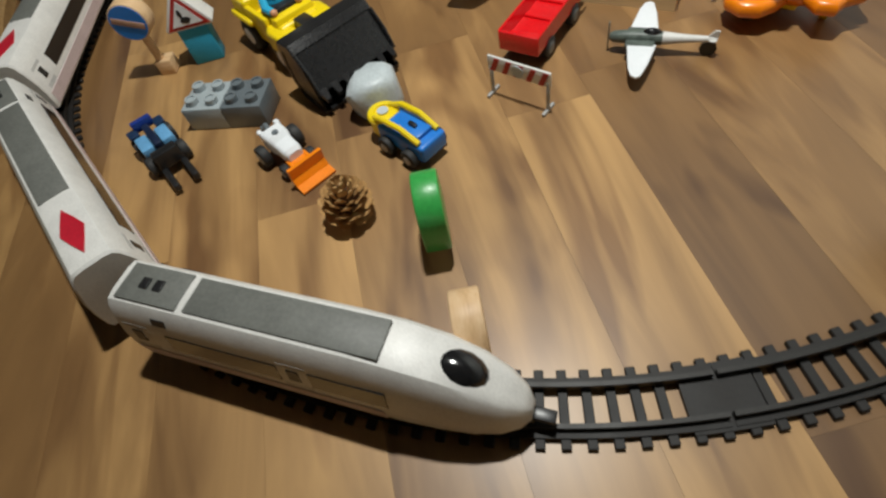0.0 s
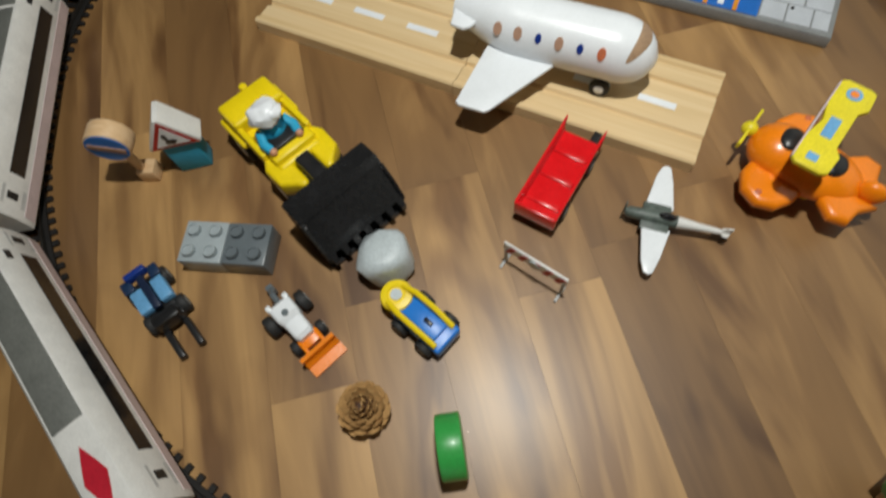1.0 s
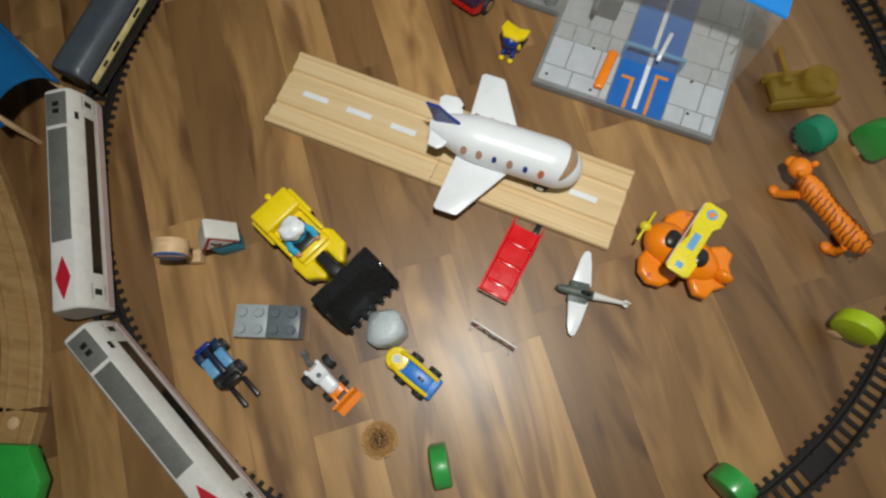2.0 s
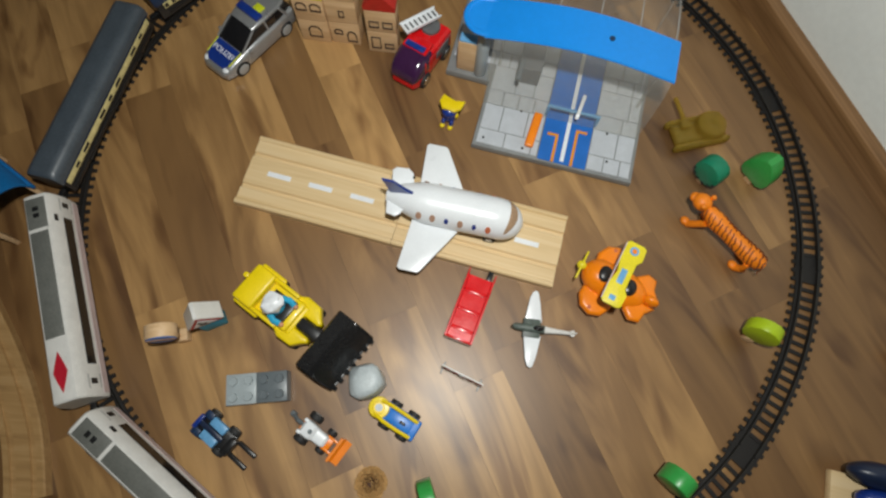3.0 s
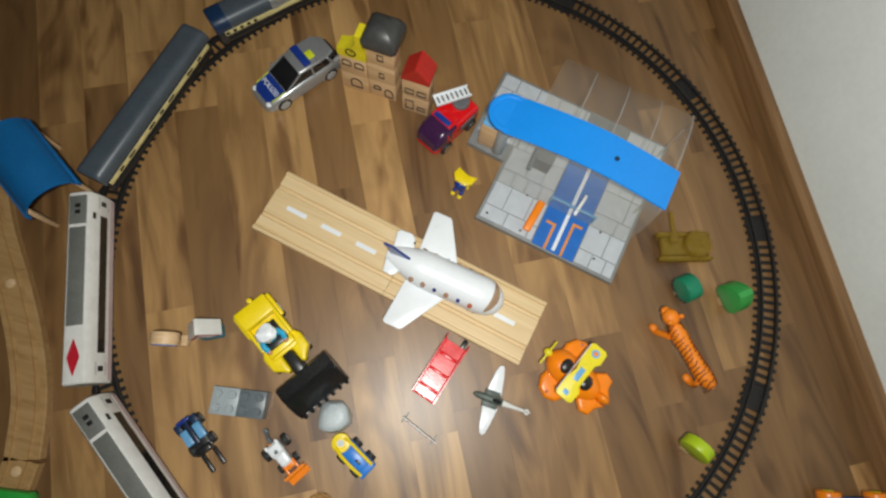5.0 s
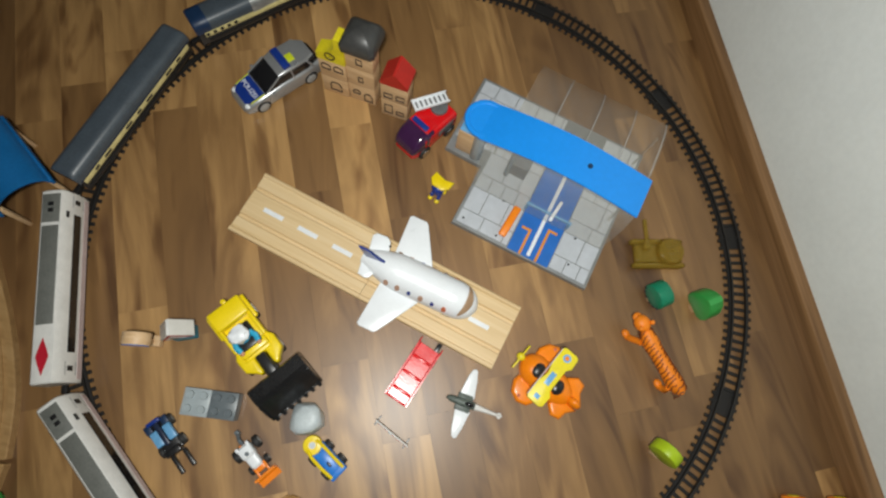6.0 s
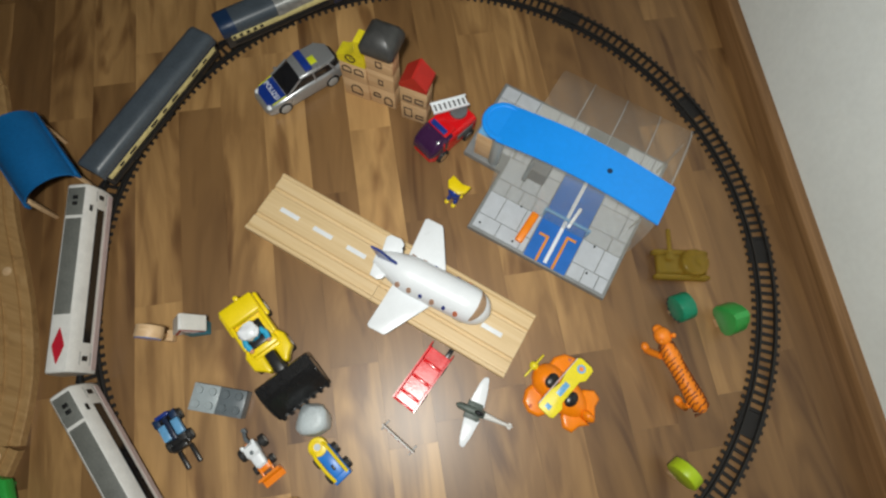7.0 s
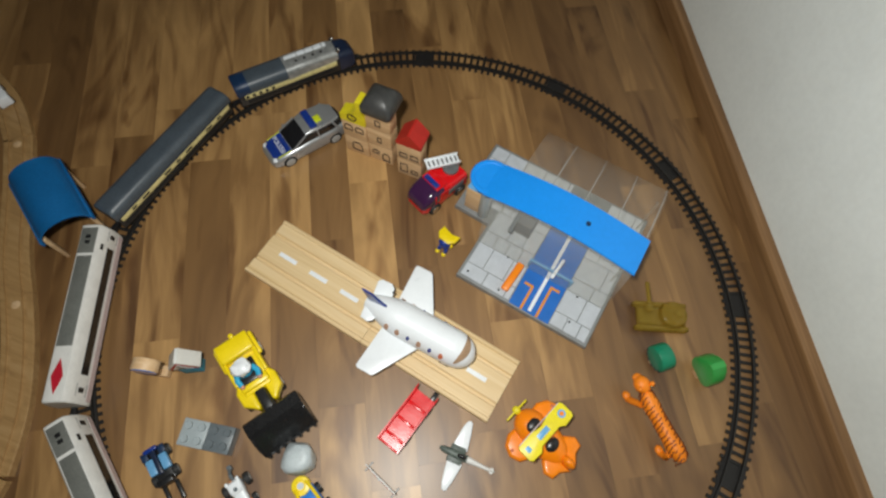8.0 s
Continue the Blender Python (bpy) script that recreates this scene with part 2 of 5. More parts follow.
def tube(pts, r, seg=8, m=None, bm=None):
    rings = []
    pts = [Vector(p) for p in pts]
    for k, p in enumerate(pts):
        d = (pts[min(k + 1, len(pts) - 1)] - pts[max(k - 1, 0)]).normalized()
        q = d.to_track_quat("Z", "Y")
        rings.append([p + q @ Vector((r * math.cos(a), r * math.sin(a), 0)) for a in (2 * math.pi * j / seg for j in range(seg))])
    return loft(rings, m=m, bm=bm)


def blob(c, s, seg=16, rough=0.0, seed=0, m=None, bm=None):
    """A rounded lump of half-sizes s."""
    bm = bm or bmesh.new()
    t = bmesh.new()
    bmesh.ops.create_uvsphere(t, u_segments=seg, v_segments=max(6, seg * 2 // 3), radius=1)
    for v in t.verts:
        k = 1 + (rough * noise.noise(v.co * 1.7 + Vector((seed, 0, 0))) if rough else 0)
        v.co = Vector((c[0] + v.co.x * s[0] * k, c[1] + v.co.y * s[1] * k, c[2] + v.co.z * s[2] * k))
    return merge(bm, t, m)


def ring_section(x, y0, z0, hw, h, r, n=4):
    """A rounded rectangle in the yz plane at x: half width hw, height h from z0, corner radius r (bottom, top)."""
    out = []
    rb, rt = r if isinstance(r, tuple) else (r, r)
    for cy, cz, a0, q in ((hw - rb, z0 + rb, -90, rb), (hw - rt, z0 + h - rt, 0, rt), (-hw + rt, z0 + h - rt, 90, rt), (-hw + rb, z0 + rb, 180, rb)):
        for k in range(n + 1):
            a = radians(a0 + 90 * k / n)
            out.append(Vector((x, y0 + cy + q * math.cos(a), cz + q * math.sin(a))))
    return out


def panel(pts, thick, m=None, bm=None):
    """A thin plate over an outline of 3D points, thickened along its normal."""
    bm = bm or bmesh.new()
    t = bmesh.new()
    f = t.faces.new([t.verts.new(p) for p in pts])
    f.normal_update()
    nrm = f.normal.copy()
    r = bmesh.ops.extrude_face_region(t, geom=[f])
    bmesh.ops.translate(t, verts=[g for g in r["geom"] if isinstance(g, bmesh.types.BMVert)], vec=nrm * thick)
    bmesh.ops.recalc_face_normals(t, faces=t.faces)
    return merge(bm, t, m)


# ---------------------------------------------------------------- room
ALONG = Vector((0.4585, -0.8887, 0))      # the wall's direction
INTO = Vector((-0.8887, -0.4585, 0))      # from the wall into the room
WALL_AT = Vector((0.2173, 0.6708, 0))
wall_turn = math.degrees(math.atan2(ALONG.y, ALONG.x))


def wall_pose(along, out, z=0.0):
    p = WALL_AT + ALONG * along + INTO * out
    return pose(p.x, p.y, z, 0, 0, wall_turn)


def slab(name, s, m, material, label, category):
    ob = part(name, box((0, 0, 0), s), material, None, label, smooth=0)
    ob.matrix_world = m
    return tagged(ob, category=category, kind="structure")


slab("wall_east", (5.2, 0.1, 2.5), wall_pose(0.4, -0.05, 1.25), M_WALL, "smooth white painted wall above a wooden baseboard", "wall")
slab("wall_west", (5.2, 0.1, 2.5), wall_pose(0.4, 4.05, 1.25), M_WALL, "white painted wall", "wall")
for k, a in (("north", -2.2), ("south", 3.0)):
    ob = slab("wall_" + k, (0.1, 4.0, 2.5), wall_pose(a + (-0.05 if a < 0 else 0.05), 2.0, 1.25), M_WALL, "white painted wall", "wall")
slab("ceiling", (5.4, 4.2, 0.1), wall_pose(0.4, 2.0, 2.55), M_CEIL, "white painted ceiling", "ceiling")
prof = [(0, 0), (0.017, 0), (0.017, 0.034), (0.0155, 0.0385), (0.011, 0.040), (0, 0.040)]
bb = part("baseboard", loft([[Vector((x, -d, z)) for d, z in prof] for x in (-2.15, -0.9, 0.4, 1.7, 2.95)]), M_BASEBOARD, None, "brown wood-grain baseboard along the white wall")
bb.matrix_world = wall_pose(0, 0.0)
tagged(bb, category="baseboard", kind="structure")

floor = part("floor", box((0, 0, 0), (5.2, 4.0, 0.08)), M_FLOOR, None, "walnut-coloured laminate floor of narrow strips with knots", smooth=0)
floor.matrix_world = wall_pose(0.4, 2.0, -0.046)
tagged(floor, category="floor", kind="structure")

# ---------------------------------------------------------------- railway
TRACK_R = 0.441
track = thing("toy_train_track", pose(0, 0, 0), "closed circle of black plastic toy railway track on the floor", "train track")


def arc_strip(r0, r1, z0, z1, a0, a1, n):
    rings = []
    for k in range(n + 1):
        a = radians(a0 + (a1 - a0) * k / n)
        d = Vector((math.cos(a), math.sin(a), 0))
        rings.append([d * r0 + Vector((0, 0, z0)), d * r1 + Vector((0, 0, z0)), d * r1 + Vector((0, 0, z1)), d * r0 + Vector((0, 0, z1))])
    return loft(rings)


for k in range(12):
    a = 21.8 + 30 * k
    for r in (-0.0095, 0.0095):
        part("rail", arc_strip(TRACK_R + r - 0.0011, TRACK_R + r + 0.0011, 0.0028, 0.0078, a + 0.12, a + 29.88, 20), M_RAIL, track)
    for r in (-0.0123, 0.0123):
        part("rail_foot", arc_strip(TRACK_R + r - 0.0016, TRACK_R + r + 0.0016, 0.0026, 0.0042, a + 0.12, a + 29.88, 16), M_TRACK, track)
    part("joint_plate", arc_strip(TRACK_R - 0.0155, TRACK_R + 0.0155, 0.0004, 0.0036, a - 2.1, a + 2.1, 6), M_TRACK, track, "flat black joint plate")
sleeper = None
for k in range(252):
    a = 360 * k / 252
    m = pose(TRACK_R * math.cos(radians(a)), TRACK_R * math.sin(radians(a)), 0.0, 0, 0, a)
    if sleeper is None:
        sleeper = part("sleeper", box((0, 0, 0.0015), (0.037, 0.0046, 0.003), 0.0004, 1), M_TRACK, track)
        sleeper.matrix_local = m
    else:
        share("sleeper", sleeper, m, track)

train_group = "carriages of the toy train"


def on_track(a0, a1):
    """Pose of a carriage between two angles of the circle; x points along the line, y to the centre."""
    mid = radians((a0 + a1) / 2)
    half = radians(abs(a1 - a0) / 2)
    r = TRACK_R * (math.cos(half) + 1) / 2
    return pose(r * math.cos(mid), r * math.sin(mid), 0.0, 0, 0, math.degrees(mid) + 90), 2 * TRACK_R * math.sin(half)


def bogies(car, L, inset=0.035):
    for x in (-L / 2 + inset, L / 2 - inset):
        b = part("bogie", box((x, 0, 0.0125), (0.034, 0.02, 0.007), 0.001), M_BLACK, car)
        for dx in (-0.010, 0.010):
            for y in (-0.0095, 0.0095):
                part("wheel", cyl((x + dx, y, 0.0125), 0.0048, 0.003, "y", 16, 0.0005), M_BLACK, b)
    for x in (-L / 2 - 0.003, L / 2 + 0.003):
        part("coupling", box((x, 0, 0.0135), (0.014, 0.006, 0.003), 0.0006), M_BLACK, car)


SIDE = ((0.0188, 0.0145), (0.0196, 0.017), (0.0198, 0.027), (0.0187, 0.0375), (0.0160, 0.0475), (0.0132, 0.0545), (0.0108, 0.0573), (0.006, 0.0581))


def side_at(z):
    """Half width of a white carriage at height z."""
    for (y0, z0), (y1, z1) in zip(SIDE, SIDE[1:]):
        if z0 <= z <= z1:
            return y0 + (y1 - y0) * (z - z0) / (z1 - z0)
    return SIDE[0][0]


def side_strip(x0, x1, z0, z1, s, proud=0.0005):
    """A thin plate lying on the sloped side between two heights."""
    pts = [Vector((x0, s * (side_at(z0) + proud), z0)), Vector((x1, s * (side_at(z0) + proud), z0)), Vector((x1, s * (side_at(z1) + proud), z1)), Vector((x0, s * (side_at(z1) + proud), z1))]
    inner = [p - Vector((0, s * 0.0015, 0)) for p in pts]
    return loft([inner, pts])


def car_ring(x, w=1.0, h=1.0):
    half = [(y * w, 0.0145 + (z - 0.0145) * h) for y, z in SIDE]
    return [Vector((x, y, z)) for y, z in half] + [Vector((x, -y, z)) for y, z in reversed(half)]


def white_carriage(a0, a1, nose=False, label=""):
    m, L = on_track(a0, a1)
    L -= 0.003
    car = thing("train_carriage", m, label, "toy train", train_group)
    rings = [car_ring(-L / 2, 0.95, 0.97), car_ring(-L / 2 + 0.0015)]
    if nose:
        for s, w, h in ((0.0, 1.0, 1.0), (0.25, 0.99, 0.97), (0.5, 0.94, 0.88), (0.7, 0.84, 0.72), (0.85, 0.68, 0.52), (0.95, 0.45, 0.36), (1.0, 0.2, 0.22)):
            rings.append(car_ring(L / 2 - 0.075 + 0.075 * s, w, h))
    else:
        rings += [car_ring(L / 2 - 0.0015), car_ring(L / 2, 0.95, 0.97)]
    part("body", loft(rings), M_WHITE_WORN, car)
    end = L / 2 - 0.06 if nose else L / 2 - 0.066
    part("roof_panel", box(((-L / 2 + 0.045 + end) / 2, 0, 0.0580), (end + L / 2 - 0.045, 0.0185, 0.0014), 0.0005), M_ROOFGREY, car, "grey ribbed roof panel")
    up = part("roof_hatch", box((-L / 2 + 0.023, 0, 0.0581), (0.036, 0.0195, 0.0016), 0.0005), M_ROOFGREY, car, "grey roof hatch")
    for x in (0.018, 0.026):
        part("vent", box((-L / 2 + x, 0, 0.0591), (0.005, 0.006, 0.0012), 0.0004), M_BLACK, up)
    for s in (-1, 1):
        spans = ((-L / 2 + 0.03, -L / 2 + 0.092), (-L / 2 + 0.108, L / 2 - 0.058)) if nose else ((-L / 2 + 0.028, L / 2 - 0.034),)
        for x0, x1 in spans:
            part("window_band", side_strip(x0, x1, 0.0315, 0.0425, s), M_BLACK_SHINY, car, "black window band")
        x1 = L / 2 - (0.062 if nose else 0.004)
        part("side_trim", side_strip(-L / 2 + 0.004, x1, 0.0165, 0.0262, s), M_LILAC, car, "pale pinkish side trim")
        for x in (-L / 2 + 0.012, (-L / 2 + 0.1) if nose else L / 2 - 0.016):
            part("door_window", side_strip(x - 0.003, x + 0.003, 0.034, 0.0415, s), M_BLACK, car)
            part("door_frame", side_strip(x - 0.0075, x + 0.0075, 0.0275, 0.0452, s, 0.0002), M_HUBGREY, car)
        part("roof_slot", side_strip(-L / 2 + 0.026, -L / 2 + 0.034, 0.049, 0.0525, s), M_BLACK, car)
    if nose:
        part("windscreen", blob((L / 2 - 0.034, 0, 0.0415), (0.0165, 0.0105, 0.0112), 20), M_BLACK_SHINY, car, "glossy black rounded windscreen")
    else:
        part("emblem", loft([[Vector((L / 2 - 0.03 + dx, dy, z)) for dx, dy in ((-0.021, 0), (-0.009, -0.0042), (0.0, -0.0068), (0.009, -0.0042), (0.021, 0), (0.009, 0.0042), (0.0, 0.0068), (-0.009, 0.0042))] for z in (0.0578, 0.0587)]), M_REDLOGO, car, "red lozenge emblem")
    bogies(car, L)
    part("underframe", box((0, 0, 0.0135), (L - 0.03, 0.026, 0.004), 0.0008), M_BLACK, car)
    return car


def dark_carriage(a0, a1):
    m, L = on_track(a0, a1)
    L -= 0.003
    car = thing("train_carriage", m, "slate-grey passenger carriage with cream window stripe on the track", "toy train", train_group)
    hw = 0.019
    part("body", loft([ring_section(x, 0, 0.0145, hw - 0.0016, 0.026, (0.002, 0.002)) for x in (-L / 2 + 0.002, 0, L / 2 - 0.002)]), M_BLACK, car)
    rings = []
    for x, k in ((-L / 2, 0.82), (-L / 2 + 0.0025, 0.95), (-L / 2 + 0.008, 1.0), (L / 2 - 0.008, 1.0), (L / 2 - 0.0025, 0.95), (L / 2, 0.82)):
        rings.append(ring_section(x, 0, 0.038, hw * (0.96 + 0.04 * k), 0.0195 * k, (0.001, 0.0115 * k), 6))
    roof = part("roof", loft(rings), M_CARROOF, car, "scuffed slate-grey rounded roof")
    for s in (-1, 1):
        part("gutter", box((0, s * (hw + 0.0002), 0.0405), (L - 0.006, 0.0011, 0.0012), 0.0003), M_NAVY, roof)
        st = part("stripe", box((0, s * (hw - 0.0012), 0.0335), (L - 0.012, 0.0012, 0.0085), 0.0003), M_CREAM, car, "cream printed window stripe")
        n = 9
        for k in range(n):
            if k in (2, 6):
                continue
            x = -L / 2 + 0.03 + (L - 0.06) * k / (n - 1)
            part("window", box((x, s * (hw - 0.0006), 0.0335), (0.013 if k % 2 else 0.008, 0.0008, 0.004), 0.0003), M_BLACK, st)
        part("sill", box((0, s * (hw - 0.001), 0.0215), (L - 0.014, 0.0016, 0.003), 0.0005), M_TRACK, car)
        for x in (-0.07, 0.0, 0.07):
            part("step", box((x, s * (hw - 0.0002), 0.0185), (0.014, 0.002, 0.0025), 0.0005), M_TRACK, car)
    bogies(car, L)
    part("underframe", box((0, 0, 0.0135), (L - 0.03, 0.026, 0.004), 0.0008), M_BLACK, car)
    return car


def locomotive(a0, a1):
    m, L = on_track(a1, a0)
    L -= 0.003
    car = thing("locomotive", m @ pose(0, 0, 0, 0, 0, 180), "grey toy diesel locomotive with worn silver hood and navy nose", "toy train", train_group)
    hw = 0.019
    part("body", loft([ring_section(x, 0, 0.0145, hw - 0.0016, 0.026, (0.002, 0.002)) for x in (-L / 2 + 0.002, 0, L / 2 - 0.03)]), M_BLACK, car)
    part("cab_roof", loft([ring_section(x, 0, 0.038, hw * w, 0.0195 * w, (0.001, 0.0115 * w), 6) for x, w in ((-L / 2, 0.93), (-L / 2 + 0.003, 1), (-L / 2 + 0.022, 1))]), M_NAVYBLUE, car, "dark blue end section of the roof")
    part("roof", loft([ring_section(x, 0, 0.038, hw, 0.0195, (0.001, 0.0115), 6) for x in (-L / 2 + 0.022, -L / 2 + 0.05, L / 2 - 0.115)]), M_CARROOF, car)
    hood = part("hood", loft([ring_section(x, 0, 0.036, hw * w, h, (0.001, 0.009), 6) for x, w, h in ((L / 2 - 0.115, 1, 0.0205), (L / 2 - 0.1, 0.98, 0.0205), (L / 2 - 0.045, 0.95, 0.0195), (L / 2 - 0.03, 0.9, 0.0175))]), M_SILVER, car, "worn silver-grey hood")
    for k in range(4):
        part("vent", box((L / 2 - 0.095 + 0.014 * k, -0.0055, 0.0561), (0.004, 0.004, 0.001), 0.0003), M_BLACK, hood)
        part("rib", box((L / 2 - 0.09 + 0.014 * k, 0.004, 0.0562), (0.0014, 0.013, 0.0012), 0.0003), M_SILVER, hood)
    part("worn_patch", box((L / 2 - 0.076, 0.0068, 0.0558), (0.07, 0.0085, 0.0016), 0.0007, m=None), M_WHITE, hood, "patches of worn bright paint")
    part("nose", loft([ring_section(x, 0, 0.0145, hw * w, h, (0.002, min(0.009, h * 0.45, hw * w * 0.9)), 5) for x, w, h in ((L / 2 - 0.03, 1.0, 0.036), (L / 2 - 0.012, 0.98, 0.034), (L / 2 - 0.004, 0.85, 0.029), (L / 2, 0.55, 0.02))]), M_NAVY, car, "rounded navy nose")
    for s in (-1, 1):
        part("headlight", lathe([(0.0001, 0.004), (0.0025, 0.0032), (0.0034, 0.001), (0.0034, -0.003)], 14, pose(L / 2 - 0.028, s * 0.0125, 0.0535, 0, 40, 0)), M_CHROME, car, "round silver lamp")
        st = part("stripe", box((-0.012, s * (hw - 0.001), 0.0335), (L - 0.045, 0.0012, 0.0085), 0.0003), M_CREAM, car, "cream printed window stripe")
        for k in range(5):
            part("window", box((-L / 2 + 0.014 + 0.0105 * k, s * (hw - 0.0004), 0.0335), (0.005, 0.0008, 0.0055), 0.0003), M_BLACK, st)
        part("sill", box((-0.012, s * (hw - 0.001), 0.0215), (L - 0.05, 0.0016, 0.003), 0.0005), M_TRACK, car)
    bogies(car, L)
    part("underframe", box((-0.005, 0, 0.0135), (L - 0.04, 0.026, 0.004), 0.0008), M_BLACK, car)
    return car


white_carriage(254.5, 281.5, True, "white high-speed train nose carriage with black windscreen and windows")
white_carriage(222.0, 252.5, False, "white high-speed train carriage with red lozenge, coupled behind the nose carriage")
white_carriage(189.5, 220.0, False, "white high-speed train carriage with red lozenge, coupled to a grey carriage")
dark_carriage(155.5, 187.5)
locomotive(127.0, 153.5)

# ---------------------------------------------------------------- runway and jet
RW = pose(-0.0491, -0.0366, 0, 0, 0, -10.1)
runway_group = "runway boards"
for k, x in enumerate((-0.0965, 0.0965)):
    L, W = 0.1925, 0.09
    rb = thing("runway_board", RW @ pose(x, 0, 0), "pale pine toy runway board with white dashes and grooved lanes", "toy runway", runway_group)
    prof = [(-W / 2, 0.0), (W / 2, 0.0), (W / 2, 0.0105), (W / 2 - 0.0015, 0.012), (W / 2 - 0.005, 0.012), (W / 2 - 0.0065, 0.0098)]
    half = [(0.0240, 0.0098), (0.0225, 0.0070), (0.0190, 0.0070), (0.0172, 0.0098)]
    prof += half + [(-a, b) for a, b in reversed(half)]
    prof += [(-W / 2 + 0.0065, 0.0098), (-W / 2 + 0.005, 0.012), (-W / 2 + 0.0015, 0.012), (-W / 2, 0.0105)]
    part("plank", loft([[Vector((s * L / 2, y, z)) for y, z in prof] for s in (-1, 1)]), M_PINE, rb)
    for j in range(3):
        part("dash", box((-0.0565 + 0.052 * j if k == 0 else -0.048 + 0.052 * j, 0, 0.0099), (0.029, 0.0062, 0.0008), 0.0002, 1), M_WHITE, rb, "white painted dash")

# ---------------------------------------------------------------- more materials
M_BLUE = mat("blue_plastic", (0.016, 0.2, 0.68), 0.35, vary=0.06)
M_ROOFBLUE = mat("bright_blue_plastic", (0.008, 0.27, 0.84), 0.4, vary=0.04, scale=20)
M_MATBLUE = mat("blue_print", (0.012, 0.15, 0.55), 0.5, vary=0.1)
M_CYAN = mat("sky_blue_paint", (0.02, 0.38, 0.62), 0.5, vary=0.08)
M_LIGHTBLUE = mat("light_blue_plastic", (0.16, 0.42, 0.72), 0.35)
M_TENTBLUE = mat("blue_canopy", (0.004, 0.13, 0.36), 0.5, vary=0.1, scale=30)
M_YELLOW = mat("yellow_plastic", (0.90, 0.67, 0.006), 0.33, vary=0.06, coat=0.2)
M_LEMON = mat("lemon_plastic", (0.86, 0.72, 0.02), 0.4)
M_REDPRONG = mat("matt_red_plastic", (0.6, 0.008, 0.012), 0.6, vary=0.08, spec=0.2)
M_RED = mat("red_plastic", (0.74, 0.008, 0.012), 0.22, vary=0.08, coat=0.3)
M_REDPAINT = mat("red_paint", (0.5, 0.02, 0.012), 0.5)
M_ORANGE = mat("orange_plastic", (0.95, 0.25, 0.005), 0.3, vary=0.06, coat=0.3)
M_TIGER = mat("orange_rubber", (0.93, 0.25, 0.008), 0.5, vary=0.1)
M_GREEN = mat("green_paint", (0.04, 0.36, 0.07), 0.35, vary=0.1, coat=0.2)
M_TEAL = mat("teal_green_paint", (0.008, 0.23, 0.12), 0.4)
M_LIME = mat("lime_paint", (0.42, 0.58, 0.015), 0.4, vary=0.08)
M_GREENPLASTIC = mat("bright_green_plastic", (0.03, 0.42, 0.06), 0.4)
M_OLIVE_CLEAR = clear("amber_clear_plastic", (0.86, 0.74, 0.36), 0.2, 0.68)
M_STRIPE = mat("burnt_orange_print", (0.20, 0.042, 0.006), 0.6)
M_OLIVE_CLEAR.node_tree.nodes["Principled BSDF"].inputs["Base Color"].default_value = (0.42, 0.31, 0.06, 1)
M_CLEAR = clear("clear_plastic", (0.93, 0.92, 0.89), 0.12, 0.86)
M_CANOPY = clear("smoky_clear_plastic", (0.95, 0.93, 0.89), 0.12, 0.925)
M_CLEAR_EDGE = clear("clear_plastic_edge", (0.9, 0.9, 0.88), 0.15, 0.45)
M_BRICK_L = mat("light_grey_plastic", (0.37, 0.42, 0.44), 0.3, vary=0.05)
M_BRICK_D = mat("dark_grey_plastic", (0.14, 0.165, 0.18), 0.3, vary=0.06)
M_STONE = mat("pale_grey_plastic", (0.54, 0.60, 0.62), 0.42, vary=0.12, bump=0.08)
M_TILE = mat("grey_stone_print", (0.53, 0.56, 0.60), 0.5, vary=0.08, scale=80)
M_BASEGREY = mat("base_grey_plastic", (0.13, 0.135, 0.14), 0.45)
M_PLATE = mat("mid_grey_plastic", (0.24, 0.25, 0.25), 0.45)
M_PENLINE = mat("dark_brown_line", (0.04, 0.018, 0.008), 0.6)
M_ROOFBLACK = mat("worn_black_paint", (0.03, 0.03, 0.03), 0.38, vary=0.3, scale=110, dirt=(0.065, 0.065, 0.062))
M_CARSILVER = mat("silver_car_paint", (0.42, 0.43, 0.44), 0.28, metal=0.55, vary=0.06, coat=0.5)
M_CARBLUE = mat("police_blue", (0.01, 0.04, 0.26), 0.3, coat=0.4)
M_NEON = mat("neon_yellow", (0.68, 0.75, 0.02), 0.5)
M_GLASSDARK = mat("dark_window_plastic", (0.012, 0.012, 0.014), 0.12, coat=0.5)
M_GLASSPURPLE = mat("purple_tinted_plastic", (0.05, 0.015, 0.06), 0.14, coat=0.5)
M_TYRE = mat("black_rubber", (0.02, 0.02, 0.02), 0.65)
M_CONE = mat("pine_cone_scale", (0.56, 0.33, 0.13), 0.36, vary=0.3, scale=150)
M_CONEDARK = mat("pine_cone_core", (0.07, 0.03, 0.012), 0.7)
M_CAMO = mat("grey_green_paint", (0.12, 0.15, 0.13), 0.45, vary=0.35, scale=150)
M_HUB = mat("grey_hub", (0.4, 0.4, 0.39), 0.4)
M_CORAL = mat("coral_inside", (0.62, 0.17, 0.07), 0.6)
M_TAN = mat("tan_inside", (0.46, 0.27, 0.18), 0.6)
M_AMBER = mat("amber_print", (0.8, 0.3, 0.015), 0.5)
M_SCREEN = mat("tan_opening", (0.42, 0.27, 0.16), 0.5, vary=0.2)
M_BUCKET = mat("scuffed_black_plastic", (0.008, 0.008, 0.0085), 0.2, vary=0.2, scale=45, bump=0.05, dirt=(0.02, 0.02, 0.021))
M_SKIN = mat("peach_plastic", (0.62, 0.3, 0.16), 0.45)


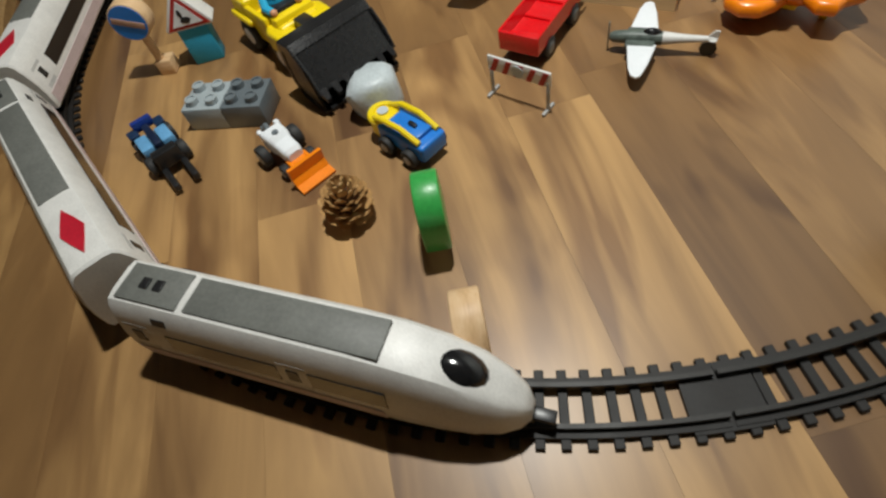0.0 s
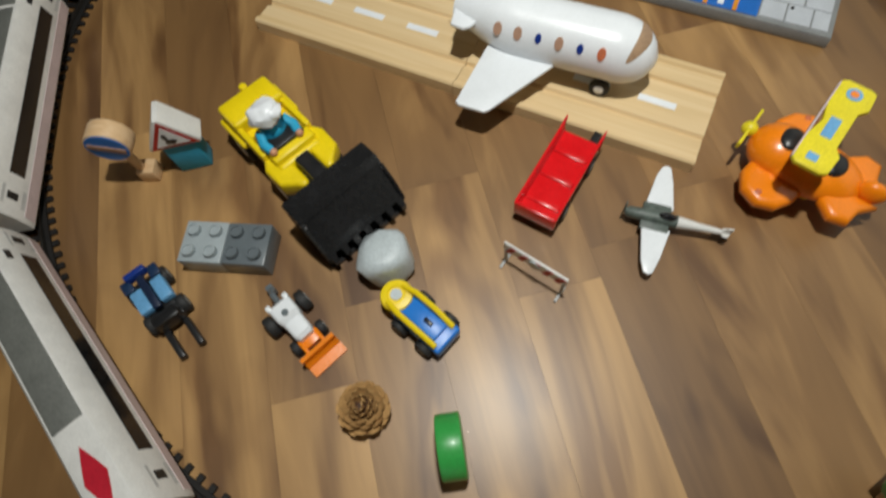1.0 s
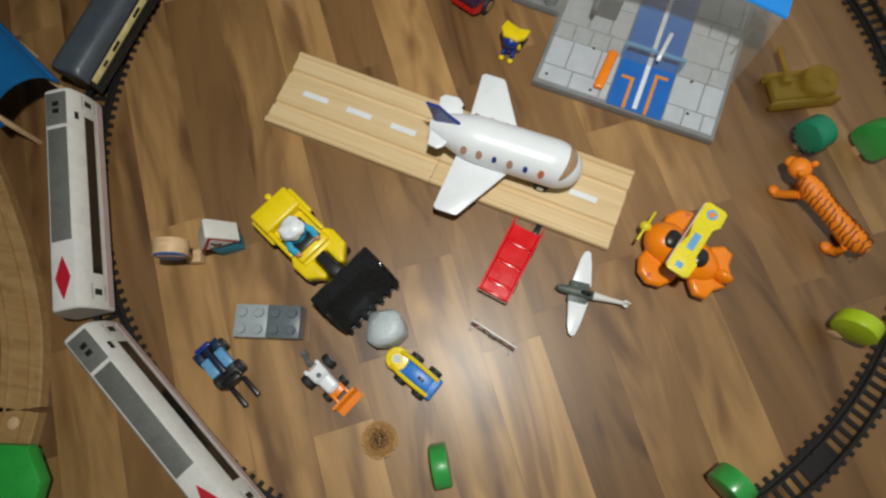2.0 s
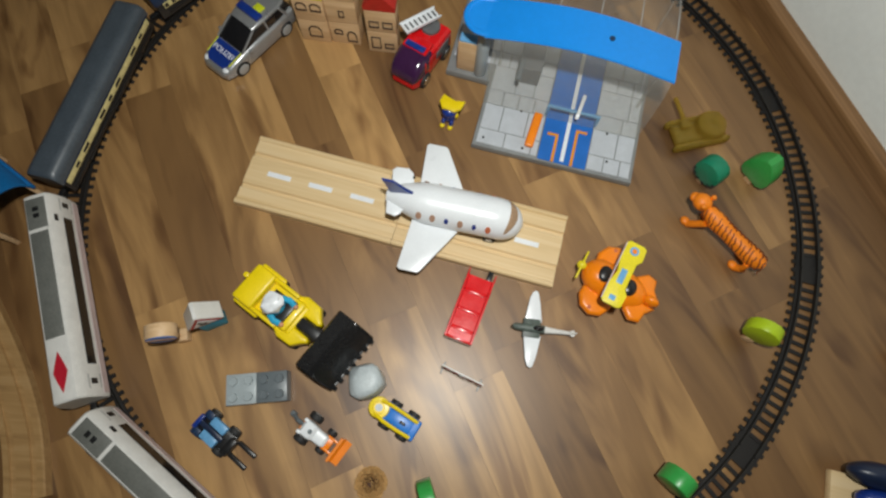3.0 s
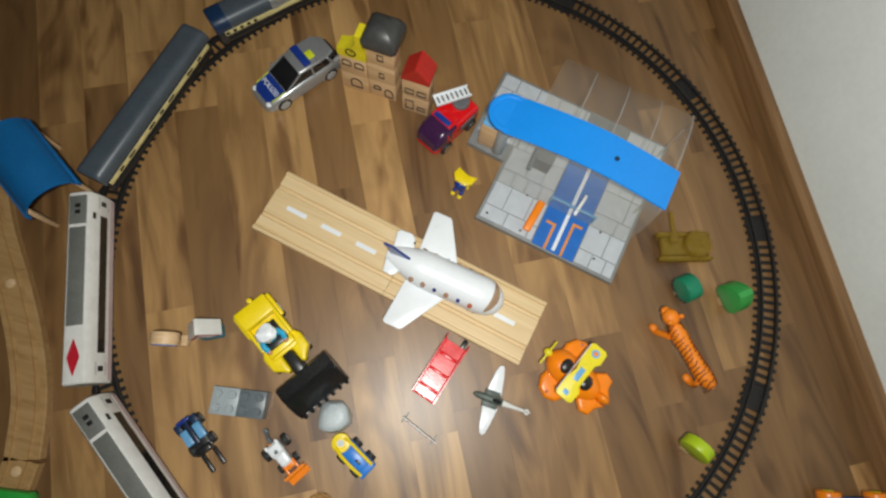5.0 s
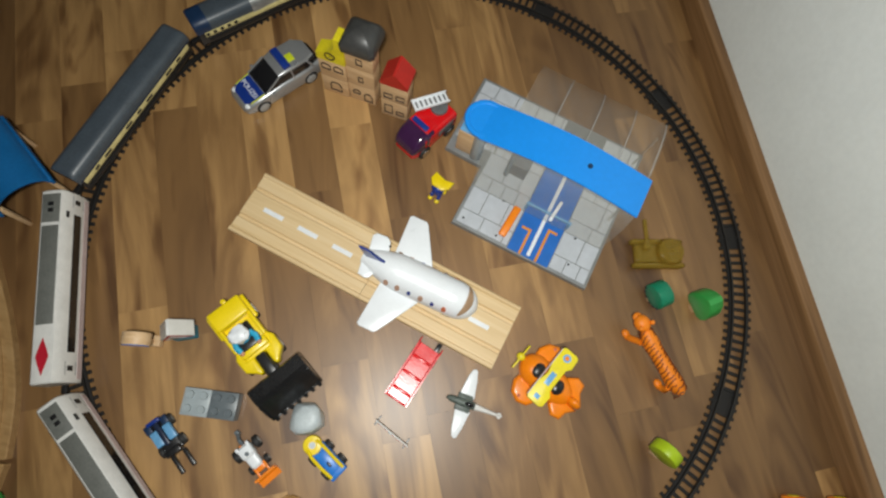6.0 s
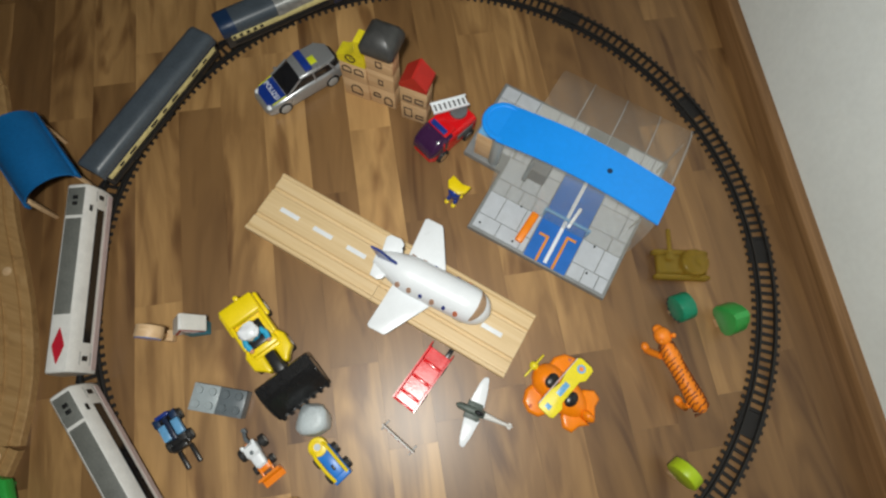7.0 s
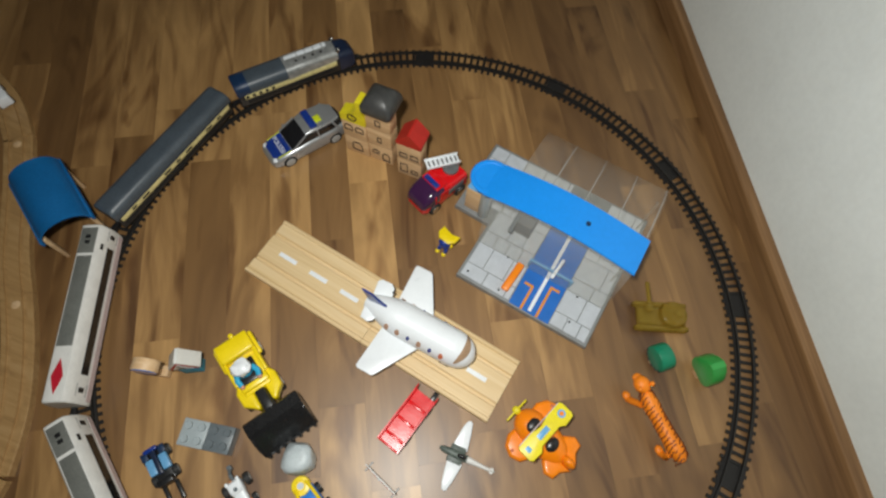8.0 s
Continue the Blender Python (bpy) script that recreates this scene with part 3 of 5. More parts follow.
def multi(name, pieces, parent=None, label=""):
    """One mesh out of several shapes, each with a material of its own."""
    out = bmesh.new()
    mats = []
    for bm, material in pieces:
        if material not in mats:
            mats.append(material)
        bmesh.ops.recalc_face_normals(bm, faces=bm.faces)
        for f in bm.faces:
            f.material_index = mats.index(material)
        merge(out, bm)
    me = bpy.data.meshes.new(name)
    out.to_mesh(me)
    out.free()
    for material in mats:
        me.materials.append(material)
    me.shade_smooth()
    me.set_sharp_from_angle(angle=radians(40))
    ob = new(name, me)
    ob.parent = parent
    return tagged(ob, label)


def lettering(text, size, m, material, parent, name="lettering"):
    cu = bpy.data.curves.new(name, "FONT")
    cu.body, cu.size, cu.extrude, cu.align_x, cu.align_y = text, size, 0.00015, "CENTER", "CENTER"
    tmp = bpy.data.objects.new(name, cu)
    me = bpy.data.meshes.new_from_object(tmp)
    bpy.data.objects.remove(tmp)
    me.materials.append(material)
    ob = new(name, me)
    ob.parent = parent
    ob.matrix_local = m
    return ob


def wheel(parent, x, y, r, w, tyre=M_TYRE, hub=M_HUB, hub_r=0.6):
    wh = part("wheel", cyl((x, y, r), r, w, "y", 20, w * 0.22), tyre, parent)
    part("hub", cyl((x, y, r), r * hub_r, w * 1.12, "y", 16, w * 0.1), hub, wh)
    return wh


# ---------------------------------------------------------------- white jet on the runway
jet = thing("toy_jet", pose(0.0115, -0.0432, 0.0098, 0, 0, -7.2), "white plastic toy airliner with blue tail fin standing on the runway", "toy plane")
NS, NR = 40, 32


def hull_at(x):
    """Radius and centre height of the fuselage at x."""
    if x < -0.02:
        q = (x + 0.075) / 0.055
        return 0.0095 + 0.014 * math.sin(q * math.pi / 2), 0.0375 - 0.004 * q
    if x < 0.048:
        return 0.0235, 0.0335
    q = (x - 0.048) / 0.032
    return 0.0235 * math.sqrt(max(0.02, 1 - q ** 2.3)), 0.0335 - 0.003 * q


stations = [(-0.075 + 0.155 * k / NS, *hull_at(-0.075 + 0.155 * k / NS)) for k in range(NS + 1)]
fus = part("fuselage", loft([[Vector((x, r * math.cos(2 * math.pi * j / NR), zc + r * math.sin(2 * math.pi * j / NR))) for j in range(NR)] for x, r, zc in stations]), M_WHITE, jet, smooth=50)
rings = []
for lift in (-0.0008, 0.0003):
    for q in ((1.0, 0.98) if lift < 0 else (1.0, 0.75, 0.5, 0.25, 0.02)):
        ring = []
        for j in range(28):
            th = 2 * math.pi * j / 28
            x = 0.0675 + 0.0045 * q * math.cos(th) - 0.007 * (q * math.sin(th)) ** 2
            a = radians(90 + 64 * q * math.sin(th))
            r, zc = hull_at(x)
            ring.append(Vector((x, (r + lift) * math.cos(a), zc + (r + lift) * math.sin(a))))
        rings.append(ring)
part("windscreen", loft(rings), M_SCREEN, fus, "tan cockpit opening")
for s in (-1, 1):
    part("wing", prism([(0.014, s * 0.016), (-0.021, s * 0.076), (-0.024, s * 0.0785), (-0.044, s * 0.0785), (-0.047, s * 0.076), (-0.043, s * 0.016)][::s], 0.0215, 0.0245, 0.0009), M_WHITE, jet)
    if s < 0:
        part("tailplane", prism([(-0.050, s * 0.01), (-0.056, s * 0.022), (-0.061, s * 0.0255), (-0.071, s * 0.024), (-0.074, s * 0.008)][::s], 0.039, 0.0425, 0.0012), M_WHITE, jet)
    if s > 0:
        part("tailplane", prism([(-0.046, s * 0.01), (-0.052, s * 0.029), (-0.058, s * 0.0335), (-0.072, s * 0.0325), (-0.076, s * 0.028), (-0.072, s * 0.008)][::s], 0.039, 0.0425, 0.0012), M_WHITE, jet)
        part("engine_vent", cyl((-0.05, 0.0235, 0.0428), 0.0016, 0.0008, "z", 10), M_BLACK, jet)
    for k, (tint, c) in enumerate(((M_TAN, 1), (M_TAN, 1), (M_CARBLUE, 0.75), (M_TAN, 1), (M_CARBLUE, 0.75), (M_CORAL, 0.95))):
        a = radians(29 if s < 0 else 8)
        m = Matrix.Translation((-0.035 + 0.0155 * k, s * 0.0238 * math.cos(a), 0.0335 + 0.0238 * math.sin(a))) @ Euler((s * -(math.pi / 2 - a), 0, 0)).to_matrix().to_4x4()
        part("window", lathe([(0.0001, 0.0002), (0.0039, 0.0001), (0.0042, -0.0007)], 16, m @ Matrix.Diagonal((0.8 * c, 1.2 * c, 1, 1))), tint, fus, "small oval window")
    wheel(jet, -0.02, s * 0.014, 0.0058, 0.005, hub=M_WHITE)
for s in (-1, 1):
    wheel(jet, 0.047, s * 0.0165, 0.0078, 0.0055, hub=M_WHITE, hub_r=0.5)
part("tail_fin", loft([[Vector((x0, 0.0016 * k, z)), Vector((x0 - 0.0015, 0.0, z)), Vector((x0, -0.0016 * k, z)), Vector((x1, -0.0016 * k, z)), Vector((x1 + 0.0015, 0, z)), Vector((x1, 0.0016 * k, z))] for x0, x1, z, k in ((-0.07, -0.034, 0.045, 1.2), (-0.074, -0.054, 0.062, 1), (-0.078, -0.066, 0.076, 0.8))]), M_CARBLUE, jet, "blue tail fin")

# ---------------------------------------------------------------- station garage with clear vault
G = pose(0.027, 0.057, 0, 0, 0, -9.6)
garage = thing("toy_garage", G, "grey stone-printed toy garage with blue roof and clear vault", "toy building")
base_out = [(0, 0), (0.2, 0), (0.2, 0.222), (-0.057, 0.222), (-0.057, 0.094), (0, 0.092)]
part("base", prism(base_out, 0.0, 0.0115, 0.002), M_PLATE, garage)
random.seed(5)
v = 0.004
row = 0
while v < 0.214:
    h = (0.021, 0.036)[row % 2]
    h = min(h, 0.218 - v)
    u = 0.004 if v < 0.09 else -0.053
    while u < 0.192:
        w = random.choice((0.024, 0.032, 0.04)) if row % 2 else random.choice((0.02, 0.034))
        u1 = min(u + w, 0.196)
        if u < 0.081 < u1:
            u1 = 0.081
        if 0.081 <= u < 0.142:
            u = 0.1425
            continue
        if u1 - u > 0.004 and not (v < 0.09 and u < 0):
            part("tile", box(((u + u1) / 2, v + h / 2, 0.0117), (u1 - u - 0.0011, h - 0.0011, 0.0016), 0.0004, 1), M_TILE, garage, smooth=0)
        u = u1
    v += h
    row += 1
for u, v in ((0.012, 0.012), (0.062, 0.01), (0.16, 0.058), (0.166, 0.02), (0.05, 0.06)):
    part("stud", cyl((u, v, 0.0128), 0.0016, 0.0008, "z", 10), M_BLACK, garage)
strip = part("mat", box((0.112, 0.088, 0.0122), (0.06, 0.172, 0.0014), 0.0004, 1), M_MATBLUE, garage, "blue printed drive-through lane")
part("centre_line", box((0.112, 0.085, 0.0131), (0.0048, 0.16, 0.0006)), M_WHITE, strip, "white line")
for s in (-1, 1):
    part("bracket", prism([(0.112 + s * 0.010, 0.002), (0.112 + s * 0.0135, 0.002), (0.112 + s * 0.0135, 0.043 + 0.006 * s), (0.112 + s * 0.024, 0.043 + 0.006 * s), (0.112 + s * 0.024, 0.0465 + 0.006 * s), (0.112 + s * 0.010, 0.0465 + 0.006 * s)][::s], 0.0127, 0.0134), M_AMBER, strip, "orange printed bracket")
bar = part("ramp", box((0, 0, 0), (0.011, 0.046, 0.007), 0.0025, 3), M_ORANGE, garage, "orange rounded lever")
bar.matrix_local = pose(0.070, 0.035, 0.0185, 6, 0, -4)
gate = part("gate_frame", box((0.112, 0.066, 0.03), (0.066, 0.004, 0.004), 0.001), M_LIGHTBLUE, garage, "light blue gate frame")
for u in (0.081, 0.143):
    part("gate_post", box((u, 0.066, 0.021), (0.004, 0.005, 0.02), 0.001), M_LIGHTBLUE, gate)
arm = part("gate_arm", box((0, 0, 0), (0.0045, 0.03, 0.004), 0.001), M_WHITE, gate, "white barrier arm")
arm.matrix_local = pose(0.118, 0.07, 0.036, 25, 0, -6)


def roof_z(u):
    return 0.110 + 0.014 * math.sin(math.pi * min(1, max(0, (u + 0.02) / 0.22)))


us = [-0.012 + 0.211 * k / 18 for k in range(19)]
rings = []
for u in us:
    z = roof_z(u)
    rings.append([Vector((u, 0.0755, z)), Vector((u, 0.128, z)), Vector((u, 0.129, z + 0.0012)), Vector((u, 0.128, z + 0.003)), Vector((u, 0.0755, z + 0.003)), Vector((u, 0.0745, z + 0.0012))])
roof = part("roof_strip", loft(rings), M_ROOFBLUE, garage, "bright blue arched roof strip")
part("roof_end", lathe([(0.0235, 0.0), (0.0262, 0.0008), (0.0268, 0.0025), (0.0255, 0.004), (0.022, 0.0042), (0.0205, 0.0028), (0.0001, 0.0022)], 40, pose(-0.0145, 0.1022, roof_z(-0.0145) + 0.0005)), M_ROOFBLUE, roof, "round blue roof end with a raised rim")
part("roof_peg", cyl((0.122, 0.101, roof_z(0.122) + 0.003), 0.0032, 0.0016, "z", 14), M_NAVYBLUE, roof)


def vault(v0, z0, v1, bulge, n=10, u0=0.0, u1=0.196):
    """Clear sheet from the roof strip's rim (v0) out and down to (v1, z0)."""
    rings = []
    for i in range(13):
        u = u0 + (u1 - u0) * i / 12
        zt = roof_z(u) + 0.001
        ring = []
        for k in range(n + 1):
            s = k / n
            ring.append(Vector((u, v0 + (v1 - v0) * (s + bulge * math.sin(math.pi * s)), zt + (z0 - zt) * (s ** 1.8))))
        rings.append(ring + [p - Vector((0, 0, 0.0007)) for p in reversed(ring)])
    return loft(rings)


front = part("front_glazing", vault(0.0745, 0.0135, 0.060, 0.15), M_CLEAR, garage, "clear plastic front sheet")
back = part("back_glazing", vault(0.1285, 0.094, 0.222, 0.1, u0=0.016), M_CANOPY, garage, "clear plastic rear canopy")
for pane in (front, back):
    pane.visible_shadow = False
for u in (0.06, 0.105, 0.15, 0.193):
    pts = []
    for k in range(9):
        s = k / 8
        zt = roof_z(u) + 0.0022
        pts.append((u, 0.1285 + 0.0935 * (s + 0.1 * math.sin(math.pi * s)), zt + (0.094 - zt) * s ** 1.8))
    part("rib", tube(pts, 0.0007, 6), M_CLEAR_EDGE, back, "clear moulded rib")
for u, vv, top in ((0.19, 0.2, 0.092), (0.008, 0.118, 0.108), (0.19, 0.105, 0.108)):
    part("column", box((u, vv, (0.0115 + top) / 2), (0.003, 0.003, top - 0.0115), 0.0008), M_CLEAR, garage, "clear plastic column")
part("tower_panel", box((-0.032, 0.106, 0.038), (0.026, 0.014, 0.053), 0.002), M_BEECH, garage, "tan panel below the round roof end")
part("tower_cap", box((-0.032, 0.106, 0.0655), (0.024, 0.012, 0.0035), 0.001), M_LIGHTBLUE, garage)
part("tower_post", cyl((-0.0145, 0.1022, 0.058), 0.008, 0.094, "z", 18, 0.001), M_BRICK_L, garage)
part("machine", box((0.047, 0.12, 0.028), (0.03, 0.04, 0.032), 0.003), M_BASEGREY, garage, "dark grey machine block")
part("machine_arm", box((0.036, 0.095, 0.045), (0.006, 0.03, 0.006), 0.0015), M_BRICK_D, garage)

# ---------------------------------------------------------------- wooden town blocks
B = 0.038


def outline(pts, m, parent, name="window", r=0.0011):
    return part(name, tube([*pts, pts[0]], r, 5, m), M_PENLINE, parent, "dark drawn outline")


def rect(w, h, arch=False):
    if not arch:
        return [(-w / 2, 0, 0), (w / 2, 0, 0), (w / 2, 0, h), (-w / 2, 0, h)]
    return [(-w / 2, 0, 0), (w / 2, 0, 0), (w / 2, 0, h * 0.65), (w * 0.3, 0, h * 0.93), (0, 0, h), (-w * 0.3, 0, h * 0.93), (-w / 2, 0, h * 0.65)]


def town_block(x, y, rz, floors, label):
    t = thing("toy_building", pose(x, y, 0, 0, 0, rz), label, "toy building", "wooden town blocks")
    for k in range(floors):
        part("block", box((0, 0.011 - B / 2, B / 2 + B * k), (B, 0.022, B), 0.0004), M_BEECH, t)
    return t


FY = -B / 2 - 0.0004
red = town_block(-0.0975, 0.2045, -1, 2, "beech block house with red gable roof and drawn windows")
part("roof", loft([[Vector((-0.0195, y, 2 * B)), Vector((0.0195, y, 2 * B)), Vector((0.0195, y, 2 * B + 0.006)), Vector((0.0015, y, 2 * B + 0.026)), Vector((-0.0015, y, 2 * B + 0.026)), Vector((-0.0195, y, 2 * B + 0.006))] for y in (-0.0198, 0.0120)]), M_REDPAINT, red, "red painted gable roof")
for x, z, w, h in ((-0.0085, B + 0.009, 0.0115, 0.0095), (0.0085, B + 0.009, 0.0115, 0.0095), (-0.0085, 0.008, 0.011, 0.02), (0.0085, 0.009, 0.011, 0.008)):
    outline(rect(w, h), pose(x, FY, z), red)
mid = town_block(-0.147, 0.2125, -2, 3, "tall beech block tower with worn black hipped roof")
part("roof", loft([[Vector((sx * w, sy * w - 0.003, 3 * B + z)) for sx, sy in ((-1, -0.82), (-0.82, -1), (0.82, -1), (1, -0.82), (1, 0.82), (0.82, 1), (-0.82, 1), (-1, 0.82))] for w, z in ((0.0225, 0.0), (0.0235, 0.002), (0.0235, 0.009), (0.019, 0.019), (0.013, 0.025), (0.005, 0.028))]), M_ROOFBLACK, mid, "worn black painted roof")
for x, z, w, h in ((0.0, 2 * B + 0.012, 0.0075, 0.011), (0.0, B + 0.012, 0.006, 0.010)):
    outline(rect(w, h), pose(x, FY, z), mid)
outline(rect(0.010, 0.008, True), pose(-0.008, FY, 0.018), mid)
outline(rect(0.0115, 0.018, True), pose(0.0085, FY, 0.006), mid, "door")
yel = town_block(-0.1865, 0.212, -2, 2, "beech block house with yellow clock gable")
part("roof", loft([[Vector((x, y, 2 * B + z)) for x, z in ((-0.0195, 0.0), (0.0195, 0.0), (0.0195, 0.020), (0.0165, 0.028), (0.0165, 0.050), (0.0085, 0.050), (0.0075, 0.032), (0.003, 0.024), (-0.008, 0.017), (-0.0195, 0.013))] for y in (-0.0195, 0.0005)]), M_LEMON, yel, "yellow painted gable with a clock and a chimney")
ck = outline([(0.0065 * math.cos(a), 0, 0.0065 * math.sin(a)) for a in (2 * math.pi * k / 18 for k in range(18))], pose(0.0, -0.0199, 2 * B + 0.0125), yel, "clock_face")
part("clock_hand", tube([(0, 0, 0.004), (0, 0, 0), (0.003, 0, 0.0012)], 0.0005, 5, pose(0.0, -0.0199, 2 * B + 0.0125)), M_PENLINE, ck)
for x in (-0.0088, 0.0088):
    outline(rect(0.0125, 0.0115, True), pose(x, FY, B + 0.019), yel)
outline(rect(0.016, 0.019, True), pose(0.001, FY, 0.010), yel, "door")

# ---------------------------------------------------------------- police car
pc = thing("toy_police_car", pose(-0.269, 0.179, 0, 0, 0, 236.3) @ Matrix.Scale(1.15, 4), "silver and blue toy police car with black windows on the floor", "toy car")
hw = 0.0215
secs = [(-0.056, 0.62, 0.010, 0.019), (-0.052, 0.86, 0.007, 0.0255), (-0.035, 1.0, 0.006, 0.027), (0.0, 1.0, 0.006, 0.0265), (0.026, 1.0, 0.006, 0.0245), (0.046, 0.95, 0.006, 0.021), (0.054, 0.84, 0.0065, 0.017), (0.057, 0.6, 0.009, 0.0125)]
part("body", loft([ring_section(x, 0, z0, hw * w, z1 - z0, (0.002, min(0.005, (z1 - z0) * 0.4)), 3) for x, w, z0, z1 in secs]), M_CARSILVER, pc)
cab = part("cabin", loft([ring_section(x, 0, 0.022, hw * w, z1 - 0.022, (0.001, min(0.006, (z1 - 0.022) * 0.45)), 3) for x, w, z1 in ((-0.0535, 0.6, 0.0265), (-0.045, 0.74, 0.036), (-0.035, 0.86, 0.0395), (-0.005, 0.86, 0.0405), (0.004, 0.85, 0.039), (0.026, 0.86, 0.0255))]), M_GLASSDARK, pc, "dark tinted cabin windows")
part("roof", loft([ring_section(x, 0, z0, hw * w, z1 - z0, (0.0008, 0.0025), 3) for x, w, z0, z1 in ((-0.0475, 0.56, 0.0345, 0.0372), (-0.036, 0.82, 0.0375, 0.0412), (-0.006, 0.84, 0.0385, 0.042), (0.003, 0.78, 0.0375, 0.0402))]), M_CARSILVER, cab)
for s in (-1, 1):
    part("pillar", tube([(0.003, s * 0.0172, 0.0388), (0.026, s * 0.0188, 0.0252)], 0.0012, 6), M_CARSILVER, cab)
    part("pillar", tube([(-0.013, s * 0.0176, 0.0395), (-0.014, s * 0.0192, 0.025)], 0.0012, 6), M_CARSILVER, cab)
    part("pillar", tube([(-0.036, s * 0.0172, 0.039), (-0.042, s * 0.0188, 0.025)], 0.0016, 6), M_CARSILVER, cab)
    part("mirror", box((0.018, s * 0.0235, 0.0255), (0.004, 0.004, 0.003), 0.001), M_CARSILVER, pc)
    part("headlight", blob((0.0495, s * 0.014, 0.0175), (0.0045, 0.004, 0.0022), 12), M_WHITE, pc, "clear headlight")
    for x in (-0.034, 0.034):
        wheel(pc, x, s * 0.0185, 0.0095, 0.0075, hub_r=0.72)
part("light_bar", box((-0.011, 0, 0.0437), (0.0095, 0.031, 0.0042), 0.0012), M_CARBLUE, pc, "blue roof light bar")
part("roof_patch", box((-0.021, 0.004, 0.0424), (0.0085, 0.011, 0.001), 0.0002), M_NEON, pc, "neon yellow roof patch")
hood = part("hood_print", loft([[Vector((x, -w, z)), Vector((x, w, z)), Vector((x, w, z + 0.0008)), Vector((x, -w, z + 0.0008))] for x, w, z in ((0.027, 0.0165, 0.0247), (0.036, 0.0165, 0.0232), (0.046, 0.0155, 0.0211), (0.0515, 0.011, 0.0190))]), M_CARBLUE, pc, "blue bonnet panel")
for s in (-1, 1):
    part("bonnet_trim", tube([(0.027, s * 0.0172, 0.0254), (0.046, s * 0.0163, 0.0218)], 0.0008, 5), M_NEON, hood, "neon yellow edge")
lettering("POLIZEI", 0.0085, pose(0.037, 0, 0.0243, 9.5, 0, 90), M_WHITE, hood)

# ---------------------------------------------------------------- fire engine
fe = thing("toy_fire_engine", pose(-0.047, 0.173, 0, 0, 0, 244) @ Matrix.Scale(1.12, 4), "red toy fire engine with white ladder and purple windscreen", "toy car")
part("body", loft([ring_section(x, 0, 0.007, 0.0185 * w, h, (0.002, 0.005), 4) for x, w, h in ((-0.038, 0.9, 0.024), (-0.035, 1, 0.028), (0.0, 1, 0.03), (0.02, 1.02, 0.031), (0.034, 0.94, 0.02), (0.039, 0.75, 0.012))]), M_RED, fe)
part("windscreen", loft([ring_section(x, 0, 0.019, 0.0182 * w, h, (0.001, min(0.008, h * 0.45)), 4) for x, w, h in ((0.004, 1, 0.021), (0.016, 1.04, 0.0225), (0.028, 1.02, 0.0185), (0.036, 0.94, 0.012), (0.0405, 0.78, 0.005))]), M_GLASSPURPLE, fe, "purple tinted windscreen")
part("cab_roof", box((0.006, 0, 0.0413), (0.018, 0.03, 0.003), 0.0012), M_RED, fe)
part("light_bar", box((0.011, 0, 0.0436), (0.007, 0.024, 0.0035), 0.001), M_CARBLUE, fe, "dark blue light bar")
part("turntable", cyl((-0.024, -0.002, 0.037), 0.011, 0.006, "z", 20, 0.001), M_BASEGREY, fe, "grey turntable")
ld = part("ladder", box((0, 0, 0), (0.044, 0.0145, 0.0022), 0.0005), M_WHITE, fe, "white ladder with slots")
ld.matrix_local = pose(-0.017, -0.011, 0.0475, 0, 4, 156)
for s in (-1, 1):
    part("ladder_rail", box((0, s * 0.0068, 0.0018), (0.046, 0.0016, 0.003), 0.0005), M_WHITE, ld)
for k in range(7):
    part("slot", box((-0.018 + 0.006 * k, 0, 0.0012), (0.0022, 0.0085, 0.0006), 0.0), M_BASEGREY, ld)
for s in (-1, 1):
    for x in (-0.022, 0.022):
        wheel(fe, x, s * 0.0178, 0.0095, 0.007, hub=M_CHROME, hub_r=0.62)
    part("side_locker", box((-0.016, s * 0.0187, 0.023), (0.026, 0.001, 0.01), 0.0003), M_BASEGREY, fe)

# ---------------------------------------------------------------- yellow wheel loader with its driver
dg = thing("toy_wheel_loader", pose(-0.164, -0.169, 0, 0, 0, -32) , "yellow plastic toy wheel loader with toothed black bucket", "toy vehicle")
bm = box((-0.0335, 0, 0.031), (0.026, 0.044, 0.026), 0.003, 3)
box((-0.006, 0, 0.022), (0.045, 0.042, 0.02), 0.003, 3, bm=bm)
part("body", bm, M_YELLOW, dg)
for s in (-1, 1):
    part("cab_side", box((-0.008, s * 0.0195, 0.034), (0.04, 0.005, 0.012), 0.002, 2), M_YELLOW, dg)
part("bonnet", box((0.0215, 0, 0.025), (0.014, 0.036, 0.022), 0.003, 3), M_YELLOW, dg)
for s in (-1, 1):
    lobe = [(0.010, s * 0.0075), (0.045, s * 0.0075), (0.0485, s * 0.0095), (0.0485, s * 0.013), (0.044, s * 0.0165), (0.036, s * 0.0255), (0.018, s * 0.0265), (0.010, s * 0.022)]
    part("fender", prism(lobe[::s], 0.018, 0.0345, 0.003, 3), M_YELLOW, dg, "yellow front fender")
    part("rear_fender", box((-0.03, s * 0.0195, 0.0285), (0.034, 0.013, 0.006), 0.0026, 3), M_YELLOW, dg)
part("cowl", box((0.018, 0, 0.034), (0.012, 0.036, 0.014), 0.003, 2), M_YELLOW, dg)
part("dashboard", box((0.0115, 0, 0.0385), (0.011, 0.028, 0.0115), 0.0015), M_BLACK, dg, "black control panel")
part("seat", box((-0.006, 0, 0.0325), (0.02, 0.024, 0.004), 0.0015), M_BLACK, dg)
part("exhaust", cyl((-0.0485, 0.004, 0.038), 0.0032, 0.012, "z", 14, 0.001), M_YELLOW, dg)
